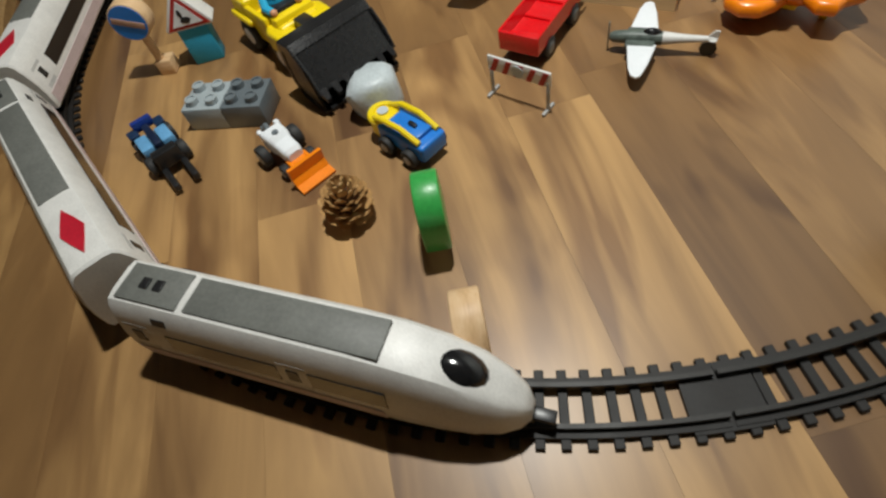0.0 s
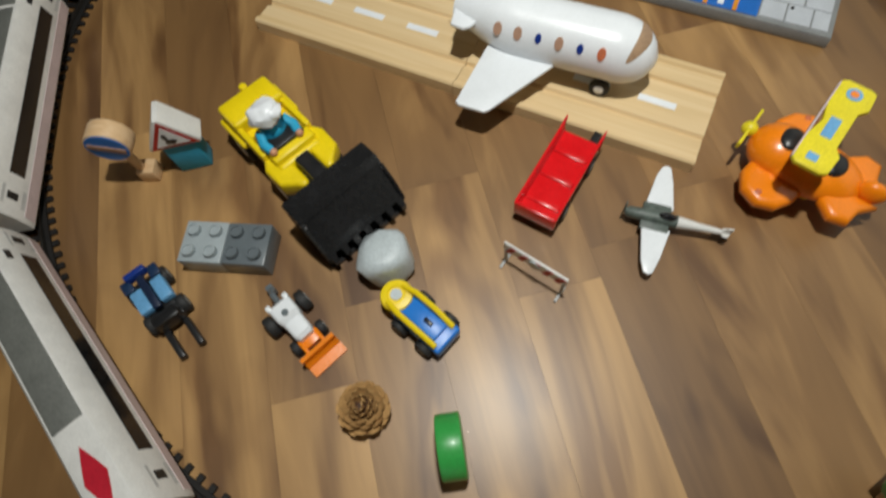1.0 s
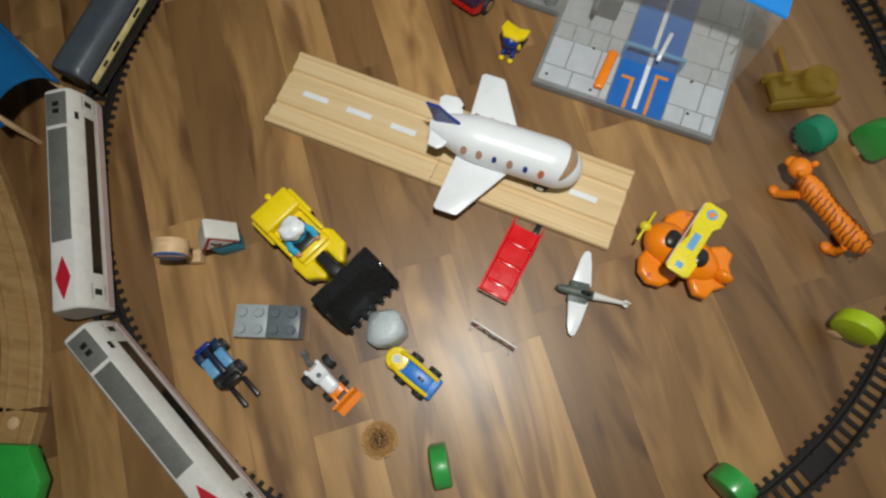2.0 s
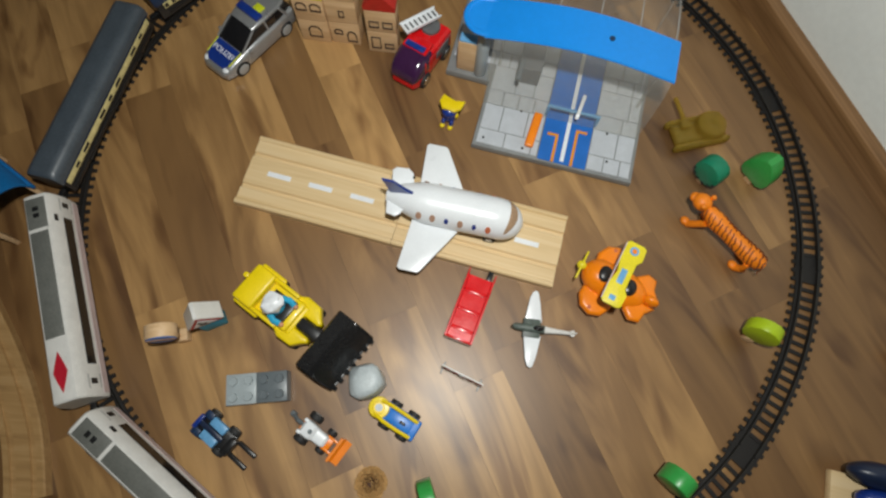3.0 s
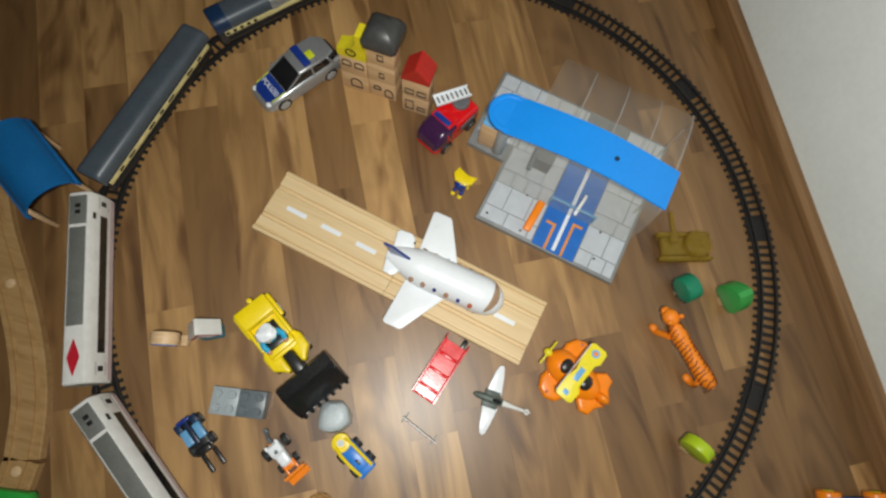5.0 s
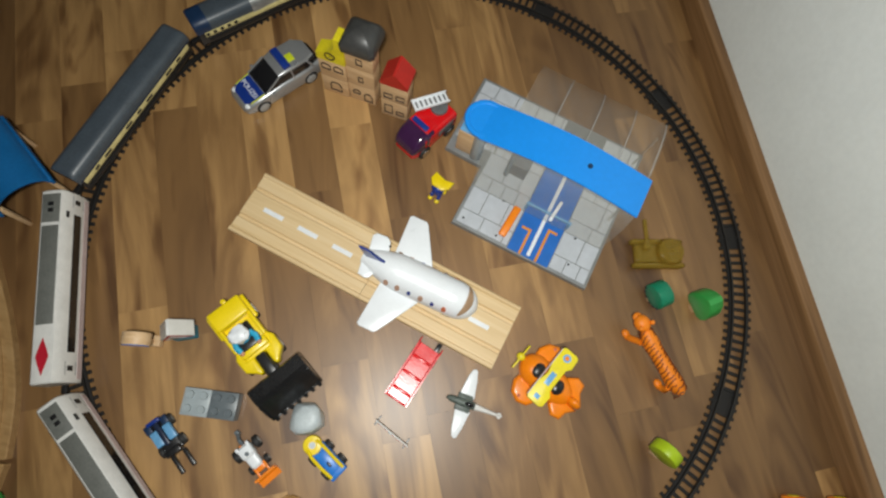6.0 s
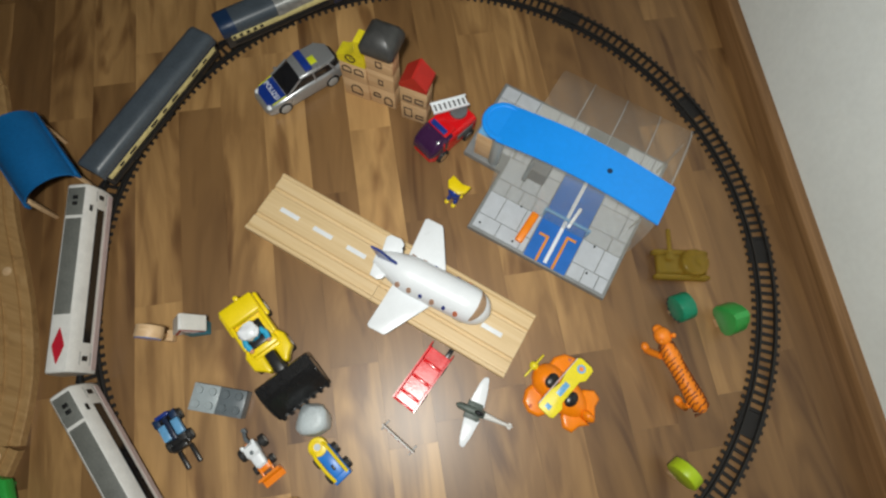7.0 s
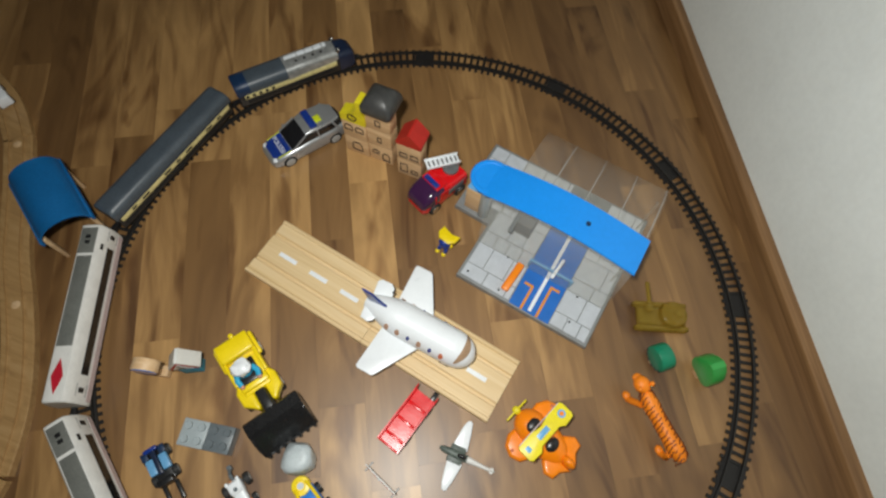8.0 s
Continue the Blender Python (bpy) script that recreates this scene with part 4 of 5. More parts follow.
for s in (-1, 1):
    part("lift_arm", box((0.050, s * 0.006, 0.029), (0.026, 0.004, 0.009), 0.0015), M_BLACK, dg, "black lift arm")
    for x in (-0.028, 0.026):
        wheel(dg, x, s * 0.0205, 0.0135, 0.010, hub=M_WHITE, hub_r=0.55)
part("hinge", box((0.045, 0, 0.033), (0.034, 0.0125, 0.012), 0.002), M_BLACK, dg, "black bucket hinge")
W = 0.0705
shell = [(0.056, 0.044), (0.055, 0.028), (0.058, 0.012), (0.067, 0.0015), (0.097, 0.0010), (0.097, 0.0035), (0.069, 0.005), (0.0615, 0.014), (0.0592, 0.028), (0.0605, 0.041), (0.070, 0.0445), (0.0765, 0.0415), (0.078, 0.0435), (0.0725, 0.0485), (0.058, 0.0475)]


def bucket_ring(y, k):
    """One cross section of the bucket at y, drawn in by k about its middle."""
    return [Vector((0.074 + (x - 0.074) * k, y, 0.026 + (z - 0.026) * k)) for x, z in shell]


bk = part("bucket", loft([bucket_ring(y, k) for y, k in ((-W / 2, 0.96), (-W / 2 + 0.001, 0.99), (-W / 2 + 0.002, 1), (0, 1), (W / 2 - 0.002, 1), (W / 2 - 0.001, 0.99), (W / 2, 0.96))]), M_BUCKET, dg, "glossy black bucket with worn grey scuffs")
for s in (-1, 1):
    part("cheek", prism([(0.060, 0.03), (0.062, 0.012), (0.07, 0.004), (0.095, 0.003), (0.0815, 0.042), (0.073, 0.0445), (0.064, 0.044)], -0.001, 0.001, 0.0, m=Matrix.Translation((0, s * (W / 2 - 0.0015), 0)) @ Matrix(((1, 0, 0, 0), (0, 0, 1, 0), (0, 1, 0, 0), (0, 0, 0, 1)))), M_BUCKET, bk)
    part("end_lip", tube([(0.079, s * (W / 2 - 0.001), 0.0435), (0.0905, s * (W / 2 - 0.001), 0.032), (0.0975, s * (W / 2 - 0.001), 0.018)], 0.0013, 8), M_BUCKET, bk)
part("cover", loft([[Vector((x, y, z)) for x, z in ((0.0715, 0.0470), (0.074, 0.0465), (0.086, 0.033), (0.0965, 0.019), (0.0945, 0.0185), (0.084, 0.0325), (0.073, 0.0445), (0.071, 0.0445))] for y in (-W / 2 + 0.001, 0, W / 2 - 0.001)]), M_BUCKET, bk)
for k in range(7):
    y = -W / 2 + 0.0045 + (W - 0.009) * k / 6
    part("tooth", loft([[Vector((0.0945, y - 0.0032, 0.017)), Vector((0.0945, y + 0.0032, 0.017)), Vector((0.095, y + 0.0032, 0.021)), Vector((0.095, y - 0.0032, 0.021))], [Vector((0.1015, y - 0.0018, 0.0125)), Vector((0.1015, y + 0.0018, 0.0125)), Vector((0.1015, y + 0.0018, 0.0155)), Vector((0.1015, y - 0.0018, 0.0155))]]), M_BUCKET, bk)
driver = multi("toy_driver", [
    (blob((0, 0, 0.012), (0.0095, 0.011, 0.013), 14), M_CYAN),
    (tube([(0.0, -0.011, 0.018), (0.008, -0.0145, 0.013), (0.016, -0.013, 0.011)], 0.0038, 8), M_CYAN),
    (tube([(0.0, 0.011, 0.018), (0.008, 0.0145, 0.013), (0.016, 0.013, 0.011)], 0.0038, 8), M_CYAN),
    (blob((0.018, -0.0128, 0.0112), (0.0035, 0.0035, 0.0035), 8), M_SKIN),
    (blob((0.018, 0.0128, 0.0112), (0.0035, 0.0035, 0.0035), 8), M_SKIN),
    (blob((0, 0, 0.03), (0.0105, 0.0105, 0.009), 14), M_SKIN),
    (blob((-0.001, 0, 0.034), (0.0125, 0.0135, 0.0085), 14, 0.35, 3), M_WHITE),
    (blob((0.004, 0.004, 0.036), (0.008, 0.009, 0.006), 10, 0.3, 9), M_WHITE)])
driver.matrix_world = pose(-0.164, -0.169, 0, 0, 0, -32) @ pose(0.001, -0.002, 0.0345) @ Matrix.Diagonal((0.9, 0.9, 0.8, 1))
tagged(driver, "small plain toy figure with white hat seated on the loader", "toy figure")

# ---------------------------------------------------------------- bricks and stone
for name, x, material, lab in (("light", -0.0158, M_BRICK_L, "light grey plastic building brick with four studs"), ("dark", 0.0162, M_BRICK_D, "dark grey plastic building brick with four studs")):
    b = thing("toy_brick", pose(-0.1775, -0.255, 0, 0, 0, 10.2) @ pose(x, 0, 0), lab, "toy brick", "plastic bricks")
    part("body", box((0, 0, 0.0096), (0.0316, 0.0316, 0.0192), 0.0008), material, b)
    for i in (-1, 1):
        for j in (-1, 1):
            part("stud", lathe([(0.0047, 0.0), (0.0047, 0.0042), (0.0044, 0.0046), (0.0032, 0.0046), (0.0031, 0.0035), (0.0001, 0.0035)], 18, pose(i * 0.008, j * 0.008, 0.0192)), material, b)
t = bmesh.new()
bmesh.ops.create_icosphere(t, subdivisions=3, radius=1)
random.seed(11)
CUTS = [Vector((random.uniform(-1, 1), random.uniform(-1, 1), random.uniform(-0.2, 0.9))).normalized() for k in range(9)] + [Vector((0, 0, 1)), Vector((0, 0, -1)), Vector((1, 0.1, 0.1)), Vector((-1, 0.2, 0.15)), Vector((0, 1, 0.2)), Vector((0.1, -1, 0.15))]
for vtx in t.verts:
    q = vtx.co.normalized()
    for cut in CUTS:
        d = q.dot(cut)
        if d > 0.8:
            q = q - cut * (d - 0.8) * 0.95
    vtx.co = Vector((q.x * 0.0235, q.y * 0.022, max(0.0, 0.0145 + q.z * 0.0195)))
st = part("toy_boulder", t, M_STONE, None, "pale grey faceted plastic boulder beside the loader bucket", 40)
st.matrix_world = pose(-0.064, -0.2375, 0.0005, 0, 0, 20)
tagged(st, category="toy stone")

# ---------------------------------------------------------------- small vehicles
bq = thing("toy_forklift", pose(-0.212, -0.304, 0, 0, 0, -34) @ Matrix.Scale(0.92, 4), "light and dark blue mini toy forklift with black forks", "toy vehicle", "mini brick vehicles")
part("chassis", box((0, 0, 0.0085), (0.044, 0.022, 0.007), 0.001), M_BLACK, bq)
for s in (-1, 1):
    part("side_panel", box((-0.002, s * 0.0085, 0.0155), (0.021, 0.010, 0.008), 0.0015), M_LIGHTBLUE, bq, "light blue side")
    part("fender", box((-0.018, s * 0.011, 0.0195), (0.011, 0.0085, 0.003), 0.001), M_NAVYBLUE, bq)
    part("fork", box((0.038, s * 0.008, 0.0065), (0.026, 0.0052, 0.0062), 0.0015), M_BLACK, bq)
    for x in (-0.016, 0.014):
        wheel(bq, x, s * 0.0135, 0.0078, 0.0065, hub=M_BRICK_D)
part("spine", box((-0.006, 0, 0.0195), (0.036, 0.006, 0.005), 0.0012), M_NAVY, bq, "dark blue centre bar")
part("seat_back", box((-0.022, 0, 0.022), (0.005, 0.017, 0.009), 0.0012), M_CARBLUE, bq)
part("mast", box((0.022, 0, 0.015), (0.009, 0.02, 0.014), 0.0015), M_BLACK, bq)

tr = thing("toy_tractor", pose(-0.109, -0.296, 0, 0, 0, -31) @ Matrix.Scale(0.92, 4), "white mini toy tractor with orange front shovel", "toy vehicle", "mini brick vehicles")
part("chassis", box((0.0, 0, 0.009), (0.042, 0.013, 0.006), 0.001), M_ORANGE, tr)
part("body", loft([ring_section(x, 0, 0.011, 0.008 * w, h, (0.001, 0.003), 3) for x, w, h in ((-0.018, 0.8, 0.010), (-0.015, 1.15, 0.0135), (-0.004, 1.1, 0.014), (0.0, 0.95, 0.0105), (0.012, 0.9, 0.0095), (0.015, 0.7, 0.007))]), M_WHITE, tr)
part("roof_hole", cyl((-0.006, 0, 0.0252), 0.0026, 0.001, "z", 12), M_BRICK_D, tr)
for s in (-1, 1):
    part("horn", box((-0.017, s * 0.0075, 0.023), (0.005, 0.004, 0.004), 0.001), M_WHITE, tr)
    wheel(tr, -0.012, s * 0.0145, 0.0085, 0.0075, hub=M_HUB)
    wheel(tr, 0.013, s * 0.0115, 0.0058, 0.006, hub=M_HUB)
    part("shovel_arm", box((0.02, s * 0.007, 0.011), (0.016, 0.003, 0.003), 0.0006), M_ORANGE, tr)
part("shovel", loft([[Vector((x, y, z)) for x, z in ((0.026, 0.018), (0.0245, 0.008), (0.029, 0.001), (0.0385, 0.001), (0.0385, 0.0025), (0.031, 0.004), (0.028, 0.0095), (0.029, 0.018))] for y in (-0.0145, 0.0145)]), M_ORANGE, tr, "orange shovel")
part("backhoe", tube([(-0.018, 0, 0.012), (-0.026, 0.001, 0.020), (-0.034, 0.002, 0.012)], 0.0024, 8), M_BRICK_D, tr, "dark grey rear arm")
part("backhoe_scoop", box((-0.036, 0.002, 0.008), (0.007, 0.006, 0.009), 0.0015), M_BRICK_D, tr)

bs = thing("toy_bus", pose(-0.027, -0.273, 0, 0, 0, -27) @ Matrix.Scale(0.95, 4), "blue and yellow small toy truck with black wheels", "toy vehicle")
part("body", box((0.004, 0, 0.0135), (0.045, 0.0235, 0.013), 0.002, 3), M_BLUE, bs)
part("bed", box((0.004, 0, 0.0215), (0.03, 0.014, 0.004), 0.001), M_BLUE, bs)
for s in (-1, 1):
    part("side_bar", tube([(0.022, s * 0.009, 0.021), (0.006, s * 0.0095, 0.0265), (-0.012, s * 0.0095, 0.026), (-0.024, s * 0.008, 0.021)], 0.0021, 8), M_YELLOW, bs, "yellow side bar")
    for x in (-0.009, 0.014):
        wheel(bs, x, s * 0.0135, 0.0072, 0.0065, hub=M_HUB, hub_r=0.5)
part("nose", lathe([(0.0115, 0), (0.012, 0.002), (0.011, 0.004), (0.0065, 0.0045), (0.006, 0.0035), (0.0001, 0.0035)], 20, pose(-0.023, 0, 0.0175)), M_YELLOW, bs, "round yellow front with a pale disc")
part("nose_disc", cyl((-0.023, 0, 0.0218), 0.0042, 0.0014, "z", 14), M_STONE, bs)
part("front_block", box((-0.021, 0, 0.0115), (0.016, 0.02, 0.013), 0.002), M_YELLOW, bs)
part("hook", box((0.008, 0, 0.0245), (0.007, 0.003, 0.003), 0.0006), M_BLACK, bs)

# pine cone
pcn = thing("pine_cone", pose(-0.046, -0.337, 0, 0, 0, 0), "open dry brown pine cone standing on the floor", "pine cone")
part("core", blob((0, 0, 0.014), (0.0085, 0.0085, 0.0135), 12), M_CONEDARK, pcn)
sc_src = None
random.seed(3)
bm = bmesh.new()
rings = [[Vector((-w, y, z)), Vector((0, y, z + 0.0007)), Vector((w, y, z)), Vector((0, y, z - 0.0007))] for y, w, z in ((0, 0.0015, 0), (0.004, 0.0036, 0.0006), (0.008, 0.0044, 0.0022), (0.0105, 0.0022, 0.0042))]
loft(rings, bm=bm)
for k in range(64):
    a = k * 137.5
    s = k / 63
    rr = 0.0085 * math.sin(math.pi * (0.22 + 0.7 * s)) * 0.75
    z = 0.004 + 0.023 * s
    size = 1.05 - 0.55 * abs(s - 0.3)
    m = pose(rr * math.cos(radians(a)), rr * math.sin(radians(a)), z, 0, 0, a - 90) @ pose(0, 0, 0, -18 + 75 * s + random.uniform(-8, 8)) @ Matrix.Diagonal((size, size, size, 1))
    if sc_src is None:
        sc_src = part("scale", bm, M_CONE, pcn)
        sc_src.matrix_local = m
    else:
        share("scale", sc_src, m, pcn)

# ---------------------------------------------------------------- red wagon, barrier, planes
wg = thing("toy_wagon", pose(0.0405, -0.148, 0, 0, 0, 74), "glossy red plastic toy wagon with open tail", "toy vehicle")
tray = [(-0.0158, 0.027), (-0.0141, 0.027), (-0.0128, 0.0175), (0.0128, 0.0175), (0.0141, 0.027), (0.0158, 0.027), (0.0151, 0.0125), (-0.0151, 0.0125)]
part("tray", loft([[Vector((x, y, z)) for y, z in tray] for x in (-0.039, -0.013, 0.013, 0.036)]), M_RED, wg)
part("end_wall", box((-0.0385, 0, 0.0195), (0.0025, 0.0312, 0.0145), 0.0008), M_RED, wg)
for k in (-0.026, -0.004, 0.018):
    part("floor_rib", box((k, 0, 0.0184), (0.004, 0.025, 0.002), 0.0008), M_RED, wg)
for s in (-1, 1):
    part("prong", loft([[Vector((0.034, s * 0.0141, 0.013)), Vector((0.034, s * 0.0161, 0.013)), Vector((0.034, s * 0.0161, 0.027)), Vector((0.034, s * 0.0141, 0.027))], [Vector((0.0415, s * 0.0147, 0.023)), Vector((0.0415, s * 0.0157, 0.023)), Vector((0.0415, s * 0.0157, 0.0285)), Vector((0.0415, s * 0.0147, 0.0285))]]), M_REDPRONG, wg)
    for x in (-0.02, 0.022):
        wheel(wg, x, s * 0.0135, 0.0078, 0.006, hub=M_BRICK_D)
part("chassis", box((0, 0, 0.0105), (0.07, 0.014, 0.005), 0.001), M_BLACK, wg)
part("coupling", box((0.041, -0.009, 0.0125), (0.014, 0.006, 0.006), 0.001), M_BLACK, wg)

br = thing("toy_barrier", pose(0.0375, -0.2225, 0, 0, 0, -20.7), "red and white striped toy road barrier on thin feet", "toy barrier")
part("board", box((0, 0, 0.0255), (0.048, 0.0016, 0.011), 0.0003), M_WHITE_WORN, br)
for k in range(5):
    x = -0.0185 + 0.0093 * k
    part("stripe", panel([(x - 0.0035, -0.0012, 0.0205), (x + 0.0005, -0.0012, 0.0205), (x + 0.0045, -0.0012, 0.0305), (x + 0.0005, -0.0012, 0.0305)], 0.0003), M_REDPAINT, br, "red diagonal stripe")
part("disc", cyl((0, -0.0016, 0.0255), 0.0045, 0.0008, "y", 14), M_STONE, br)
for x in (-0.022, 0.022):
    part("foot", box((x, 0, 0.0012), (0.0022, 0.014, 0.0024), 0.0005), M_HUB, br)
    part("post", box((x, 0, 0.0125), (0.0022, 0.0022, 0.022), 0.0004), M_HUB, br)

fg = thing("toy_fighter_plane", pose(0.119, -0.164, 0, 0, 0, 177.5), "white and grey-green toy propeller fighter plane", "toy plane")
part("fuselage", loft([ring_section(x, 0, zc - r, r, 2 * r, r * 0.9, 4) for x, r, zc in ((0.029, 0.0022, 0.0115), (0.026, 0.0038, 0.0115), (0.014, 0.0048, 0.0118), (-0.006, 0.0045, 0.0118))]), M_CAMO, fg, "grey-green camouflaged front")
part("tail_boom", loft([ring_section(x, 0, zc - r, r, 2 * r, r * 0.9, 4) for x, r, zc in ((-0.006, 0.0043, 0.0118), (-0.02, 0.0028, 0.0122), (-0.036, 0.0018, 0.0128), (-0.0405, 0.0009, 0.013))]), M_WHITE_WORN, fg)
part("canopy", blob((0.001, 0, 0.0162), (0.0062, 0.003, 0.0028), 14), M_GLASSDARK, fg, "dark cockpit canopy")
part("wing_root", box((0.008, 0, 0.0108), (0.0195, 0.022, 0.0034), 0.0012), M_CAMO, fg)
for s in (-1, 1):
    pts = [(0.0165, s * 0.008), (0.0125, s * 0.034), (0.0098, s * 0.0415), (0.0062, s * 0.0435), (0.0035, s * 0.0415), (0.0005, s * 0.03), (-0.003, s * 0.008)]
    part("wing", prism(pts[::s], 0.0102, 0.0122, 0.0006, m=pose(0, 0, 0)), M_WHITE, fg)
    part("tailplane", prism([(-0.034, s * 0.001), (-0.0365, s * 0.0035), (-0.0395, s * 0.0035), (-0.0405, s * 0.001)][::s], 0.0122, 0.0132, 0.0003), M_WHITE_WORN, fg)
    part("gear", cyl((0.009, s * 0.012, 0.0052), 0.0052, 0.003, "y", 12, 0.0006), M_BLACK, fg)
part("fin", prism([(-0.033, 0), (-0.0405, 0.0), (-0.041, 0.006), (-0.038, 0.006)], -0.0006, 0.0006, m=Matrix(((1, 0, 0, 0), (0, 0, 1, 0), (0, 1, 0, 0.013), (0, 0, 0, 1)))), M_WHITE_WORN, fg)
part("propeller", box((0.0298, 0, 0.0115), (0.0008, 0.003, 0.022), 0.0003), M_CAMO, fg)
part("tail_wheel", cyl((-0.036, 0, 0.0056), 0.0056, 0.0016, "y", 10), M_BLACK, fg)

op = thing("toy_biplane", pose(0.199, -0.107, 0, 0, 0, 156) @ Matrix.Scale(0.95, 4), "chubby orange toy biplane with yellow top wing and propeller", "toy plane")
bm = blob((-0.002, 0, 0.024), (0.04, 0.023, 0.0165), 24)
blob((0.018, 0, 0.025), (0.022, 0.021, 0.018), 20, bm=bm)
part("body", bm, M_ORANGE, op, smooth=60)
for s in (-1, 1):
    part("lower_wing", prism([(-0.014, s * 0.008), (0.029, s * 0.008), (0.031, s * 0.028), (0.024, s * 0.041), (0.011, s * 0.0465), (-0.002, s * 0.042), (-0.009, s * 0.03)][::s], 0.0125, 0.0245, 0.005, 4), M_ORANGE, op)
    part("tail_lobe", prism([(-0.018, s * 0.004), (-0.021, s * 0.022), (-0.032, s * 0.031), (-0.044, s * 0.028), (-0.046, s * 0.016), (-0.055, s * 0.005)][::s], 0.0175, 0.0285, 0.0045, 4), M_ORANGE, op)
    # coral spot that paints a pinkish highlight on the lower wing
    part("wing_highlight", blob((0.014, s * 0.039, 0.0242), (0.0026, 0.0026, 0.0012), 10), M_CORAL, op)
    part("belly", box((0.0, s * 0.012, 0.0115), (0.035, 0.006, 0.006), 0.002), M_YELLOW, op)
    wheel(op, 0.012, s * 0.0225, 0.0105, 0.007, hub=M_ORANGE, hub_r=0.58)
part("tail_fin", blob((-0.045, 0, 0.030), (0.010, 0.006, 0.010), 14), M_ORANGE, op)
for x, z in ((0.0165, 0.0402), (-0.0155, 0.0375)):
    part("cockpit", blob((x, 0, z), (0.0085, 0.0105, 0.0045), 16), M_BLACK, op, "black cockpit hollow")
wing = part("top_wing", prism([(-0.008, -0.037), (-0.004, -0.0395), (0.012, -0.0395), (0.015, -0.037), (0.0152, -0.015), (0.012, 0.0), (0.0152, 0.015), (0.015, 0.037), (0.012, 0.0395), (-0.004, 0.0395), (-0.008, 0.037), (-0.009, 0.022), (-0.0045, 0.016), (-0.0045, -0.016), (-0.009, -0.022)], 0.0645, 0.0685, 0.001, m=pose(-0.001, 0, 0)), M_LEMON, op, "yellow top wing with stickers")
part("edge_band", box((0.0142, 0, 0.0665), (0.0014, 0.072, 0.0034), 0.0004), M_LILAC, wing)
part("sticker", cyl((0.003, -0.029, 0.0687), 0.0052, 0.0006, "z", 18), M_LIGHTBLUE, wing)
part("sticker", cyl((0.003, -0.029, 0.069), 0.0028, 0.0006, "z", 14), M_ORANGE, wing)
part("sticker", box((0.004, 0.004, 0.0687), (0.007, 0.018, 0.0006), 0.0002), M_LIGHTBLUE, wing)
part("sticker", box((0.004, 0.031, 0.0687), (0.007, 0.006, 0.0006), 0.0002), M_LIGHTBLUE, wing)
part("strut", box((0.003, 0, 0.052), (0.008, 0.006, 0.027), 0.0015), M_LEMON, op)
part("propeller", box((0.0435, 0, 0.031), (0.0025, 0.037, 0.007), 0.001, m=Matrix.Translation((0, 0, 0))), M_LEMON, op, "yellow propeller")
part("spinner", blob((0.0435, 0, 0.031), (0.006, 0.0055, 0.0055), 14), M_LEMON, op)
part("tail_skid", box((-0.034, 0, 0.0085), (0.006, 0.006, 0.017), 0.0015), M_YELLOW, op)

# ---------------------------------------------------------------- wooden signs and trees
WOODGROUP = "painted wooden signs and trees"


def upright(name, m, label, category, pts, thick, material, foot=(0.010, 0.018, 0.012)):
    """A flat painted wooden shape standing on a short beech foot; pts: outline (x, z) above the foot."""
    t = thing(name, m, label, category, WOODGROUP)
    part("foot", box((0, 0, foot[2] / 2 + 0.0005), (foot[0], foot[1] * 0.8, foot[2] + 0.001), 0.001), M_BEECH, t)
    turn = Matrix(((1, 0, 0, 0), (0, 0, -1, 0), (0, 1, 0, 0), (0, 0, 0, 1)))
    part("board", prism(pts, -thick / 2, thick / 2, 0.0012, m=turn), material, t)
    return t, turn


def leaf(w, h, z0, n=14, top=0.62):
    """A pointed or round crown outline."""
    out = []
    for k in range(n):
        a = -90 + 360 * (k + 0.5) / n
        out.append((w / 2 * math.cos(radians(a)), z0 + h / 2 + h / 2 * math.sin(radians(a))))
    return out


def arch_crown(w, h, z0, n=10):
    return [(-w / 2 + 0.003, z0), (w / 2 - 0.003, z0), (w / 2, z0 + 0.004)] + [(w / 2 * math.cos(math.pi * k / n), z0 + h - w / 2 + w / 2 * math.sin(math.pi * k / n)) for k in range(n + 1)] + [(-w / 2, z0 + 0.004)]


upright("toy_tree", pose(0.0135, -0.345, 0, 0, 0, -67), "green painted wooden toy tree block with rounded top", "toy tree", arch_crown(0.037, 0.041, 0.010), 0.0145, M_GREEN)
upright("toy_tree", pose(0.052, -0.410, 0, 0, 0, -67), "unpainted beech toy tree block with rounded top", "toy tree", arch_crown(0.034, 0.038, 0.010), 0.0145, M_BEECH)
upright("toy_tree", pose(0.359, -0.147, 0, 0, 0, -30) @ Matrix.Scale(1.02, 4), "lime green painted wooden toy tree block", "toy tree", leaf(0.036, 0.042, 0.010), 0.0135, M_LIME)
tealtree, _ = upright("toy_tree", pose(0.317, 0.044, 0, 0, 0, -50) @ Matrix.Scale(0.98, 4), "teal green notched wooden toy tree block", "toy tree", leaf(0.036, 0.036, 0.008), 0.02, M_TEAL)
upright("toy_tree", pose(0.378, 0.051, 0, 0, 0, -52) @ Matrix.Scale(1.1, 4), "green pointed wooden toy tree block", "toy tree", [(-0.011, 0.008), (0.011, 0.008), (0.0165, 0.013), (0.018, 0.021), (0.0155, 0.031), (0.0095, 0.041), (0.003, 0.047), (-0.003, 0.047), (-0.0095, 0.041), (-0.0155, 0.031), (-0.018, 0.021), (-0.0165, 0.013)], 0.018, M_GREEN)
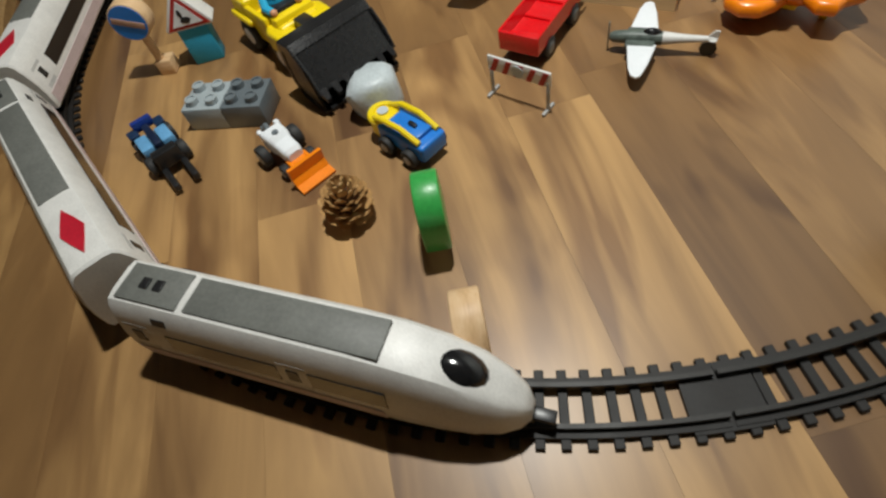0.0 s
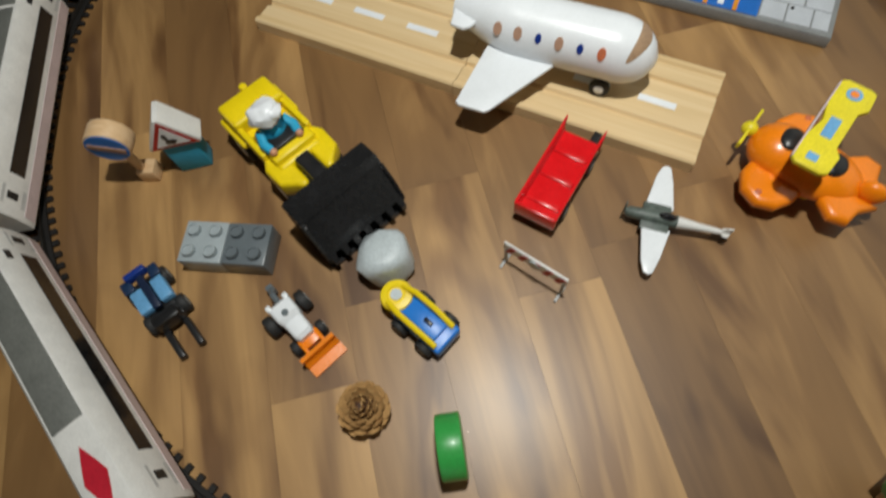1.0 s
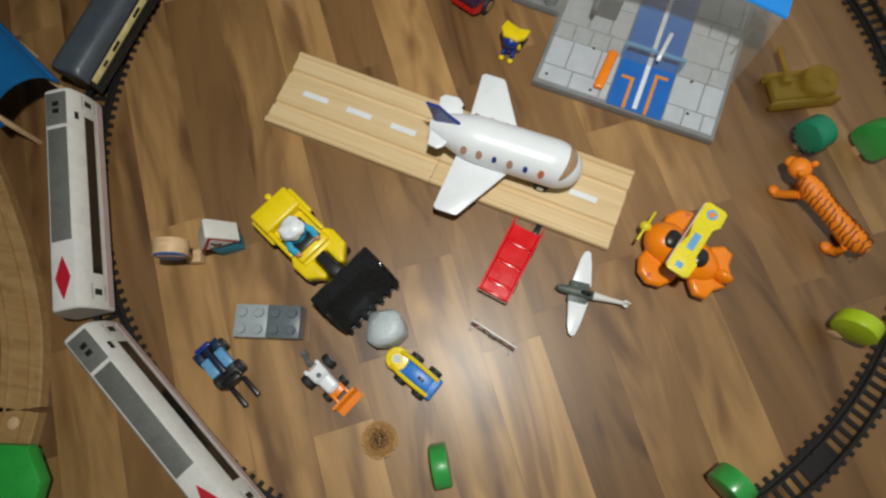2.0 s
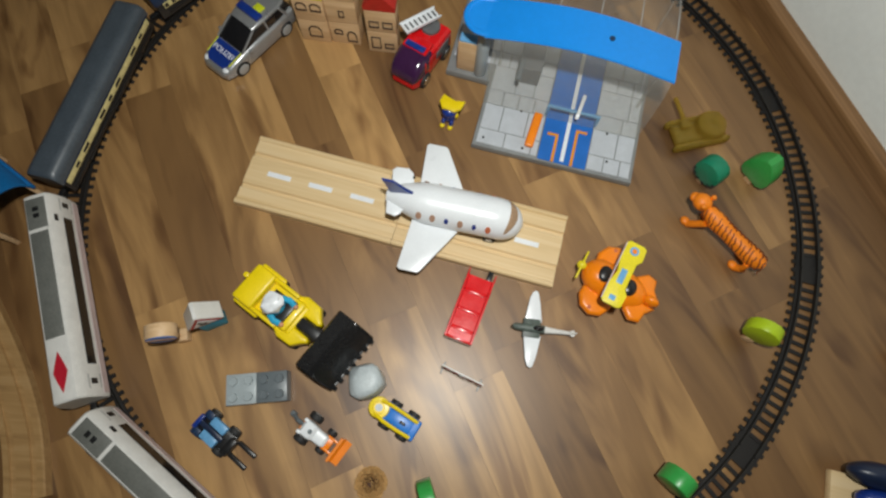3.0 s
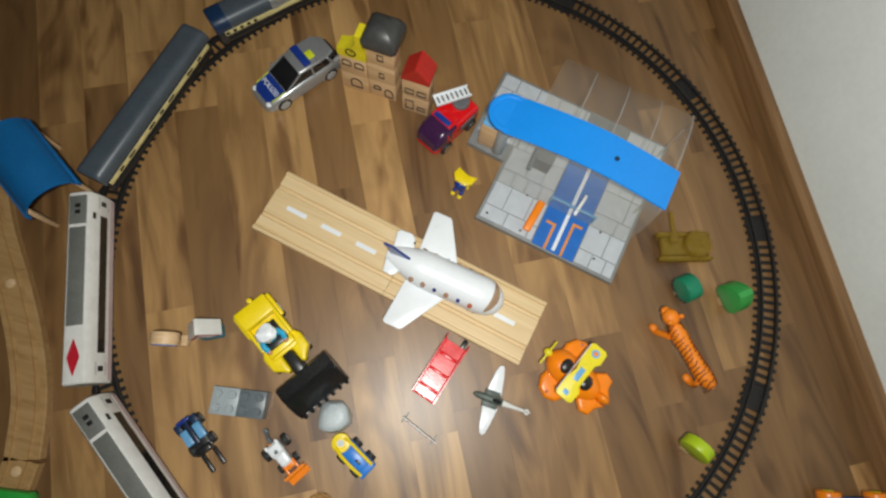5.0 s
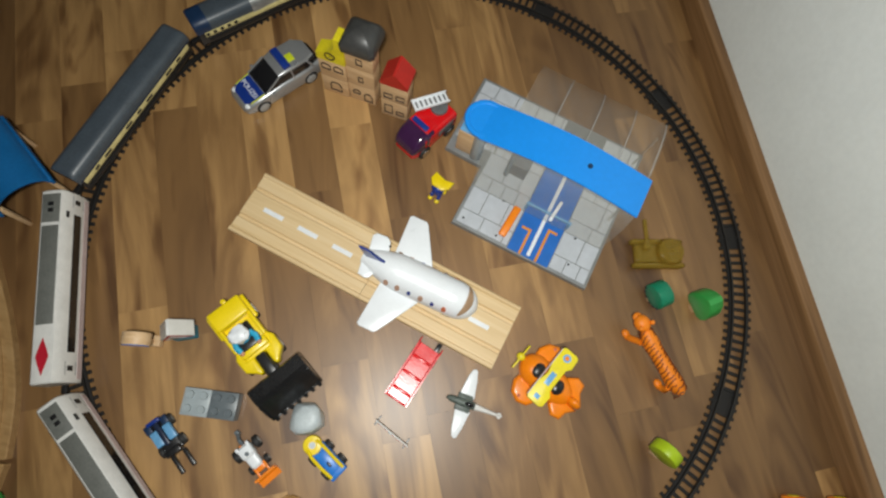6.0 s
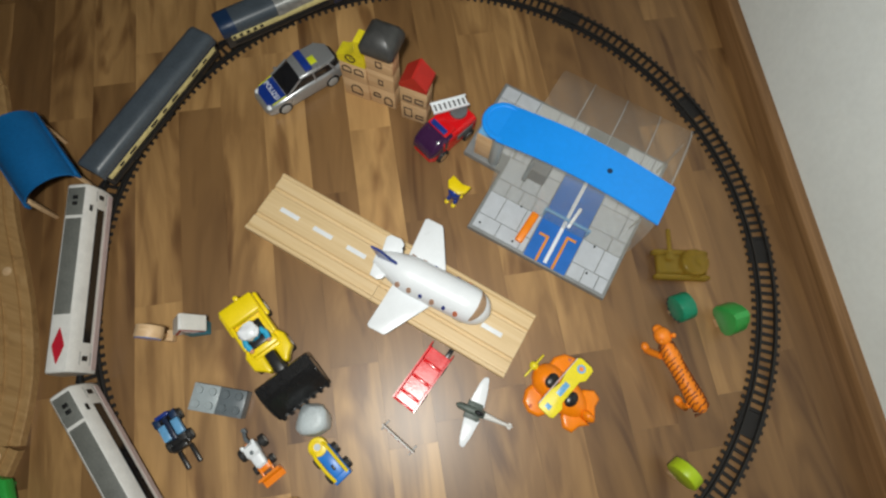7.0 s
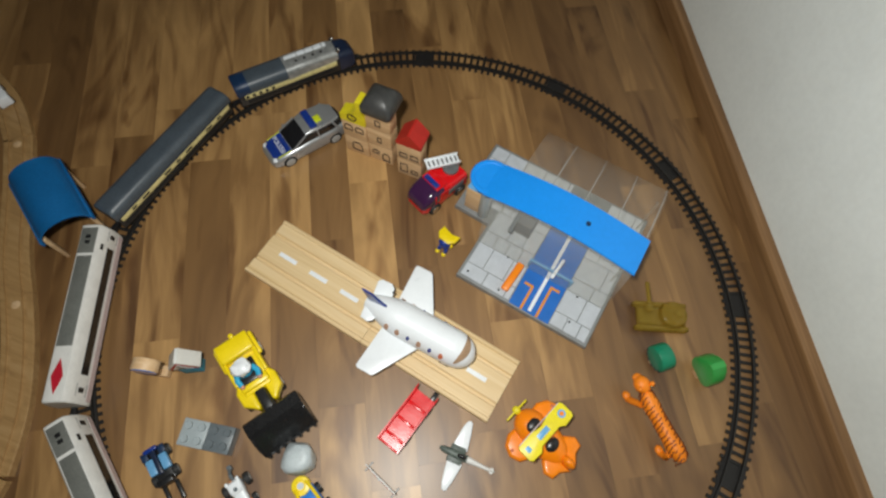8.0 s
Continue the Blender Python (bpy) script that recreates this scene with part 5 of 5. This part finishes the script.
upright("toy_tree", pose(0.260, -0.306, 0, 0, 0, -40), "dark green rounded wooden toy tree block", "toy tree", leaf(0.034, 0.042, 0.010), 0.018, M_GREEN)

for k in range(6):
    a = radians(200 + 28 * k)
    part("notch", box((0.0165 * math.cos(a), -0.0102, 0.026 + 0.0165 * math.sin(a)), (0.0035, 0.0012, 0.0035), 0.0003, m=None), M_BLACK, tealtree, "dark notch")
rs = thing("toy_road_sign", pose(-0.274, -0.210, 0, 0, 0, 16), "round blue wooden toy road sign on a small foot", "toy sign", WOODGROUP)
part("foot", box((0.003, 0.002, 0.0065), (0.014, 0.0135, 0.013), 0.001), M_BEECH, rs)
part("post", cyl((0.0, 0.001, 0.025), 0.0035, 0.026, "z", 12), M_BEECH, rs)
part("board", cyl((0, 0, 0.051), 0.0155, 0.0145, "y", 30, 0.0008), M_BEECH, rs)
dsc = part("sign_face", cyl((0, -0.0075, 0.051), 0.0143, 0.0006, "y", 28), M_BLUE, rs, "blue sign face with pale diagonal band")
part("band", box((0, 0, 0), (0.025, 0.0006, 0.005), 0.0002, m=Matrix.Translation((0, -0.0081, 0.051)) @ Matrix.Rotation(radians(20), 4, "Y")), M_TAN, dsc)

ts = thing("toy_warning_sign", pose(-0.242, -0.187, 0, 0, 0, 28), "wooden toy roadworks warning triangle above a sky blue base", "toy sign", WOODGROUP)
turn = Matrix(((1, 0, 0, 0), (0, 0, -1, 0), (0, 1, 0, 0), (0, 0, 0, 1)))
part("base", box((0, 0, 0.0165), (0.025, 0.016, 0.033), 0.0012), M_CYAN, ts, "sky blue painted base")
part("triangle", prism([(-0.0185, 0.023), (0.0185, 0.023), (0.0195, 0.0255), (0.0018, 0.0535), (-0.0018, 0.0535), (-0.0195, 0.0255)], -0.0095, 0.0095, 0.001, m=turn), M_WHITE_WORN, ts, "white wooden triangle").location.z = 0.0095
tri = part("red_border", panel([(-0.0175, -0.0097, 0.0245), (0.0175, -0.0097, 0.0245), (0.0, -0.0097, 0.0525)], 0.0003), M_REDPAINT, ts, "red printed border")
tri.location.z = 0.0095
part("white_field", panel([(-0.0125, -0.0102, 0.0272), (0.0125, -0.0102, 0.0272), (0.0, -0.0102, 0.0472)], 0.0003), M_WHITE, tri)
bm = blob((0, -0.0107, 0.0315), (0.004, 0.0003, 0.0028), 10, 0.4, 2)
blob((-0.002, -0.0107, 0.037), (0.0018, 0.0003, 0.0035), 8, 0.3, 5, bm=bm)
part("symbol", bm, M_BLACK, tri, "black printed symbol")

# ---------------------------------------------------------------- figures on the east side
tg_m = pose(0.331, -0.037, 0, 0, 0, 135) @ Matrix.Diagonal((1.1, 1.1, 1.0, 1))
bm = loft([[Vector((x, 0.0085 * w * math.cos(a), zc + 0.0105 * w * math.sin(a))) for a in (2 * math.pi * k / 14 for k in range(14))] for x, w, zc in ((-0.046, 0.35, 0.030), (-0.042, 0.85, 0.029), (-0.03, 1.15, 0.028), (-0.012, 1.0, 0.028), (0.006, 1.0, 0.0285), (0.02, 1.15, 0.0295), (0.03, 0.9, 0.032), (0.036, 0.4, 0.034))])
blob((0.043, 0.0, 0.037), (0.0105, 0.0095, 0.0095), 14, bm=bm)
blob((0.052, 0.0, 0.0345), (0.005, 0.006, 0.0045), 10, bm=bm)
for s in (-1, 1):
    blob((0.039, s * 0.008, 0.045), (0.003, 0.003, 0.0035), 8, bm=bm)
    tube([(-0.034, s * 0.007, 0.024), (-0.036, s * 0.0085, 0.012), (-0.031, s * 0.0085, 0.002)], 0.0042, 10, bm=bm)
    tube([(0.024, s * 0.008, 0.024), (0.026 + 0.005 * s, s * 0.011, 0.012), (0.03 + 0.005 * s, s * 0.011, 0.0025)], 0.0040, 10, bm=bm)
    blob((0.034 + 0.005 * s, s * 0.011, 0.004), (0.006, 0.005, 0.004), 8, bm=bm)
    blob((-0.028, s * 0.0085, 0.004), (0.006, 0.005, 0.004), 8, bm=bm)
stripes = bmesh.new()
random.seed(8)
for k in range(17):
    x = -0.042 + 0.005 * k
    for side in (-1, 1):
        a0 = radians(90 + side * random.uniform(0, 25))
        a1 = radians(90 + side * random.uniform(75, 110))
        w = 1.16 if abs(x + 0.03) < 0.012 or abs(x - 0.02) < 0.01 else 1.07
        pts = [(x + random.uniform(-0.0012, 0.0012) + 0.001 * j * side, 0.0085 * w * math.cos(a0 + (a1 - a0) * j / 5), 0.0285 + 0.0105 * w * math.sin(a0 + (a1 - a0) * j / 5)) for j in range(6)]
        tube(pts, 0.0007, 5, bm=stripes)
tiger = multi("toy_tiger", [(bm, M_TIGER), (stripes, M_STRIPE)])
tiger.matrix_world = tg_m
tagged(tiger, "orange rubber toy tiger with dark stripes standing", "toy figure")

pup = multi("toy_pup", [
    (blob((0, 0, 0.012), (0.0095, 0.009, 0.0095), 12), M_CARBLUE),
    (blob((0.003, 0, 0.0235), (0.009, 0.0095, 0.007), 12), M_CARBLUE),
    (prism([(-0.013, -0.013), (-0.002, -0.015), (0.006, -0.009), (0.0065, 0.007), (0.0, 0.014), (-0.012, 0.0155), (-0.009, 0.004), (-0.0105, -0.004)], 0.0265, 0.0325, 0.002), M_YELLOW),
    (blob((0.013, 0.0052, 0.003), (0.0038, 0.0035, 0.003), 8), M_YELLOW),
    (blob((0.013, -0.0052, 0.003), (0.0038, 0.0035, 0.003), 8), M_YELLOW),
    (blob((0.008, 0.0052, 0.006), (0.005, 0.003, 0.005), 8), M_CARBLUE),
    (blob((0.008, -0.0052, 0.006), (0.005, 0.003, 0.005), 8), M_CARBLUE),
    (blob((0.0, 0.0085, 0.013), (0.003, 0.003, 0.005), 8), M_YELLOW)])
pup.matrix_world = pose(-0.003, 0.095, 0, 0, 0, -105)
tagged(pup, "tiny plain toy dog figure in blue and yellow", "toy figure")

tk = thing("toy_tank", pose(0.309, 0.104, 0, 0, 0, 18), "amber translucent plastic toy tank on the floor", "toy vehicle")
part("hull", box((0, 0, 0.0105), (0.066, 0.026, 0.011), 0.003, 3), M_OLIVE_CLEAR, tk)
for s in (-1, 1):
    part("tread", box((0, s * 0.0165, 0.0085), (0.074, 0.0085, 0.016), 0.006, 4), M_OLIVE_CLEAR, tk)
part("turret", lathe([(0.0185, 0.0), (0.019, 0.002), (0.017, 0.009), (0.012, 0.0115), (0.0001, 0.012)], 24, pose(0.014, 0.001, 0.016)), M_OLIVE_CLEAR, tk)
part("gun", cyl((-0.018, 0.028, 0.022), 0.0028, 0.034, "y", 12, 0.0006), M_OLIVE_CLEAR, tk)
part("hatch", cyl((0.018, 0.001, 0.0285), 0.0055, 0.002, "z", 16, 0.0005), M_OLIVE_CLEAR, tk)
part("gun_mount", box((-0.018, 0.008, 0.0195), (0.011, 0.01, 0.008), 0.002), M_OLIVE_CLEAR, tk)

# ---------------------------------------------------------------- west side: wooden railway, canopy, green block
line = [(-0.86, 0.11), (-0.775, 0.082), (-0.72, 0.055), (-0.668, 0.012), (-0.61, -0.062), (-0.55, -0.145), (-0.505, -0.195), (-0.455, -0.255), (-0.413, -0.32), (-0.388, -0.385), (-0.385, -0.45), (-0.405, -0.53)]
for i in range(0, len(line) - 1, 3):
    seg = [Vector((x, y, 0)) for x, y in line[i:i + 4]]
    pts = []
    for a in range(len(seg) - 1):
        p0, p1, p2, p3 = seg[max(a - 1, 0)], seg[a], seg[a + 1], seg[min(a + 2, len(seg) - 1)]
        for j in range(6):
            s = j / 6
            pts.append(0.5 * ((2 * p1) + (p2 - p0) * s + (2 * p0 - 5 * p1 + 4 * p2 - p3) * s * s + (3 * p1 - p0 - 3 * p2 + p3) * s ** 3))
    pts.append(seg[-1])
    wt = thing("wooden_track", pose(0, 0, 0), "worn beech toy railway track piece with two grooves", "train track", "wooden track pieces")
    half = 0.0205
    prof = [(-half, 0), (half, 0), (half, 0.0105), (half - 0.0012, 0.012), (0.0135, 0.012), (0.013, 0.009), (0.0075, 0.009), (0.007, 0.012), (-0.007, 0.012), (-0.0075, 0.009), (-0.013, 0.009), (-0.0135, 0.012), (-half + 0.0012, 0.012), (-half, 0.0105)]
    rings = []
    for k, p in enumerate(pts):
        d = (pts[min(k + 1, len(pts) - 1)] - pts[max(k - 1, 0)]).normalized()
        side = Vector((d.y, -d.x, 0))
        rings.append([p + side * y + Vector((0, 0, z)) for y, z in prof])
    part("rail_piece", loft(rings), M_OLDWOOD, wt)
    d = (pts[1] - pts[0]).normalized()
    part("connector_peg", cyl((pts[0].x + d.x * 0.012, pts[0].y + d.y * 0.012, 0.0064), 0.0058, 0.0118, "z", 16, 0.0004), M_BEECH, wt, "pale round connector peg")

cn = thing("canopy_bridge", pose(-0.512, -0.068, 0, 0, 0, -31), "blue arched toy canopy on pale wooden posts over the wooden track", "toy building")
rings = []
for x in (-0.056, -0.05, 0.05, 0.056):
    out = []
    for k in range(15):
        a = math.pi * k / 14
        out.append(Vector((x, 0.033 * math.cos(a), 0.058 + 0.024 * math.sin(a))))
    inn = [Vector((x, p.y * 0.94, 0.058 + (p.z - 0.058) * 0.93)) for p in reversed(out)]
    rings.append(out + inn)
part("canopy", loft(rings), M_TENTBLUE, cn, "blue arched canopy")
for s in (-1, 1):
    part("eave", box((0, s * 0.0335, 0.0565), (0.112, 0.004, 0.009), 0.001), M_TENTBLUE, cn)
    for x in (-0.046, 0.046):
        part("post", box((x, s * 0.0305, 0.0275), (0.007, 0.005, 0.055), 0.0008), M_BEECH, cn, "pale wooden post")
wtrain = thing("white_wagon", pose(-0.735, 0.064, 0.0118, 0, 0, 155), "small white toy wagon end standing on the wooden track", "toy train")
part("body", box((0, 0, 0.014), (0.05, 0.02, 0.018), 0.002), M_WHITE, wtrain)
for s in (-1, 1):
    for x in (-0.016, 0.016):
        part("wheel", cyl((x, s * 0.0095, 0.0045), 0.0045, 0.003, "y", 12, 0.0005), M_BLACK, wtrain)

gb = thing("green_ramp", pose(-0.395, -0.448, 0, 0, 0, 12), "bright green plastic toy ramp lying beside the wooden track", "toy block")
part("plate", prism([(-0.045, -0.03), (0.062, -0.03), (0.066, 0.0), (0.048, 0.03), (-0.045, 0.034)], 0.0125, 0.028, 0.003), M_GREENPLASTIC, gb)
part("support", box((0.03, 0.0, 0.0068), (0.03, 0.05, 0.0135), 0.002), M_GREENPLASTIC, gb)

# ---------------------------------------------------------------- south-east corner toys
rc = thing("toy_racer", pose(0.569, -0.167, 0, 0, 0, 15), "blue, red and lime plastic toy car with orange wheels", "toy car")
part("body", box((0, 0, 0.022), (0.085, 0.045, 0.022), 0.006, 3), M_BLUE, rc)
part("hood", box((0.028, -0.002, 0.036), (0.036, 0.04, 0.012), 0.005, 3), M_LIME, rc)
part("seat", box((-0.014, -0.002, 0.035), (0.04, 0.026, 0.008), 0.003), M_RED, rc)
for s in (-1, 1):
    for x in (-0.03, 0.03):
        wheel(rc, x, s * 0.023, 0.0135, 0.011, tyre=M_ORANGE, hub=M_LEMON, hub_r=0.5)

ns = thing("navy_engine", pose(0.467, -0.296, 0, 0, 0, -10), "dark navy toy engine on a cream wooden base", "toy vehicle")
part("base", box((0.002, -0.01, 0.005), (0.075, 0.036, 0.01), 0.002), M_PINE, ns, "cream wooden base")
part("body", blob((0.004, 0.012, 0.03), (0.038, 0.014, 0.02), 18), M_NAVY, ns)
part("cab", blob((0.012, -0.012, 0.026), (0.034, 0.0125, 0.016), 18), M_CARBLUE, ns)

# ---------------------------------------------------------------- floor strips
STRIP_W = 0.059
ang = radians(-61.0)
D = Vector((math.cos(ang), math.sin(ang), 0))
N = Vector((-math.sin(ang), math.cos(ang), 0))
inv = floor.matrix_world.inverted()
sources = {}
random.seed(21)
# strip number: joints along the strip, and the tone of each stretch between them
LAID = {-5: ((), (0.75,)), -4: ((-0.27, 0.05), (0.7, 0.34, 0.8)), -3: ((0.253,), (0.62, 0.85)), -2: ((-0.12, 0.2), (0.76, 0.3, 0.55)), -1: ((0.12,), (0.4, 0.7)), 0: ((0.0, 0.225), (0.88, 0.36, 0.95)),
        1: ((), (0.26,)), 2: ((), (0.52,)), 3: ((), (0.6,)), 4: ((0.15,), (0.55, 0.18)), 5: ((), (0.36,))}
far_v, far_f = [], []
for r in range(-66, 17):
    n0 = -0.0885 + STRIP_W * r
    joints, tones = LAID.get(r, ((), ()))
    s = -3.4 + random.uniform(0, 0.4)
    while s < 3.4:
        L = random.choice((0.26, 0.38, 0.5))
        for at in joints:
            if s + 0.02 < at < s + L + 0.15:
                L = round(at - s, 4)
                break
        c = N * (n0 + STRIP_W / 2) + D * (s + L / 2)
        # mean tone paints in the torch's falloff: paler to the west, darker by the east wall
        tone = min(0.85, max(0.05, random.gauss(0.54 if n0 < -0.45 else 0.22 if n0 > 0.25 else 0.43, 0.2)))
        if tones:
            tone = min(1, max(0, tones[sum(s + L / 2 > at for at in joints)] + random.uniform(-0.08, 0.08)))
        s += L
        reach = WALL_AT + INTO * 0.017
        if (c - reach).dot(INTO) < 0.02 - L * 0.05:
            continue
        if c.length > 1.1:
            flat = c - WALL_AT
            if not (-2.15 + L / 2 < flat.dot(ALONG) < 2.95 - L / 2 and flat.dot(INTO) < 3.97):
                continue
            base = len(far_v)
            for z in (-0.006, 0.0):
                for du, dn in ((-1, -1), (1, -1), (1, 1), (-1, 1)):
                    p = (s - L / 2 + du * (L / 2 - 0.0001), n0 + STRIP_W / 2 + dn * (STRIP_W / 2 - 0.0001), z)
                    far_v.append(p)
            far_f += [tuple(base + q for q in f) for f in ((4, 5, 6, 7), (0, 1, 5, 4), (1, 2, 6, 5), (2, 3, 7, 6), (3, 0, 4, 7))]
            continue
        if L not in sources:
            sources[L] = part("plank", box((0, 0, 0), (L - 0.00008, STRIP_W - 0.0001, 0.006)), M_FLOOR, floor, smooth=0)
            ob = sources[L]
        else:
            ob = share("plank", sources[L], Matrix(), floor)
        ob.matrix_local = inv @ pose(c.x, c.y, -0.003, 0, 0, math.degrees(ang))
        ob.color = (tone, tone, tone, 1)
me = bpy.data.meshes.new("plank_field")
me.from_pydata(far_v, [], far_f)
me.materials.append(M_FLOOR_REST)
field = new("plank_field", me)
field.parent = floor
field.matrix_local = inv @ pose(0, 0, 0, 0, 0, math.degrees(ang))
tagged(field, "walnut-coloured laminate strips farther off", kind="stuff")
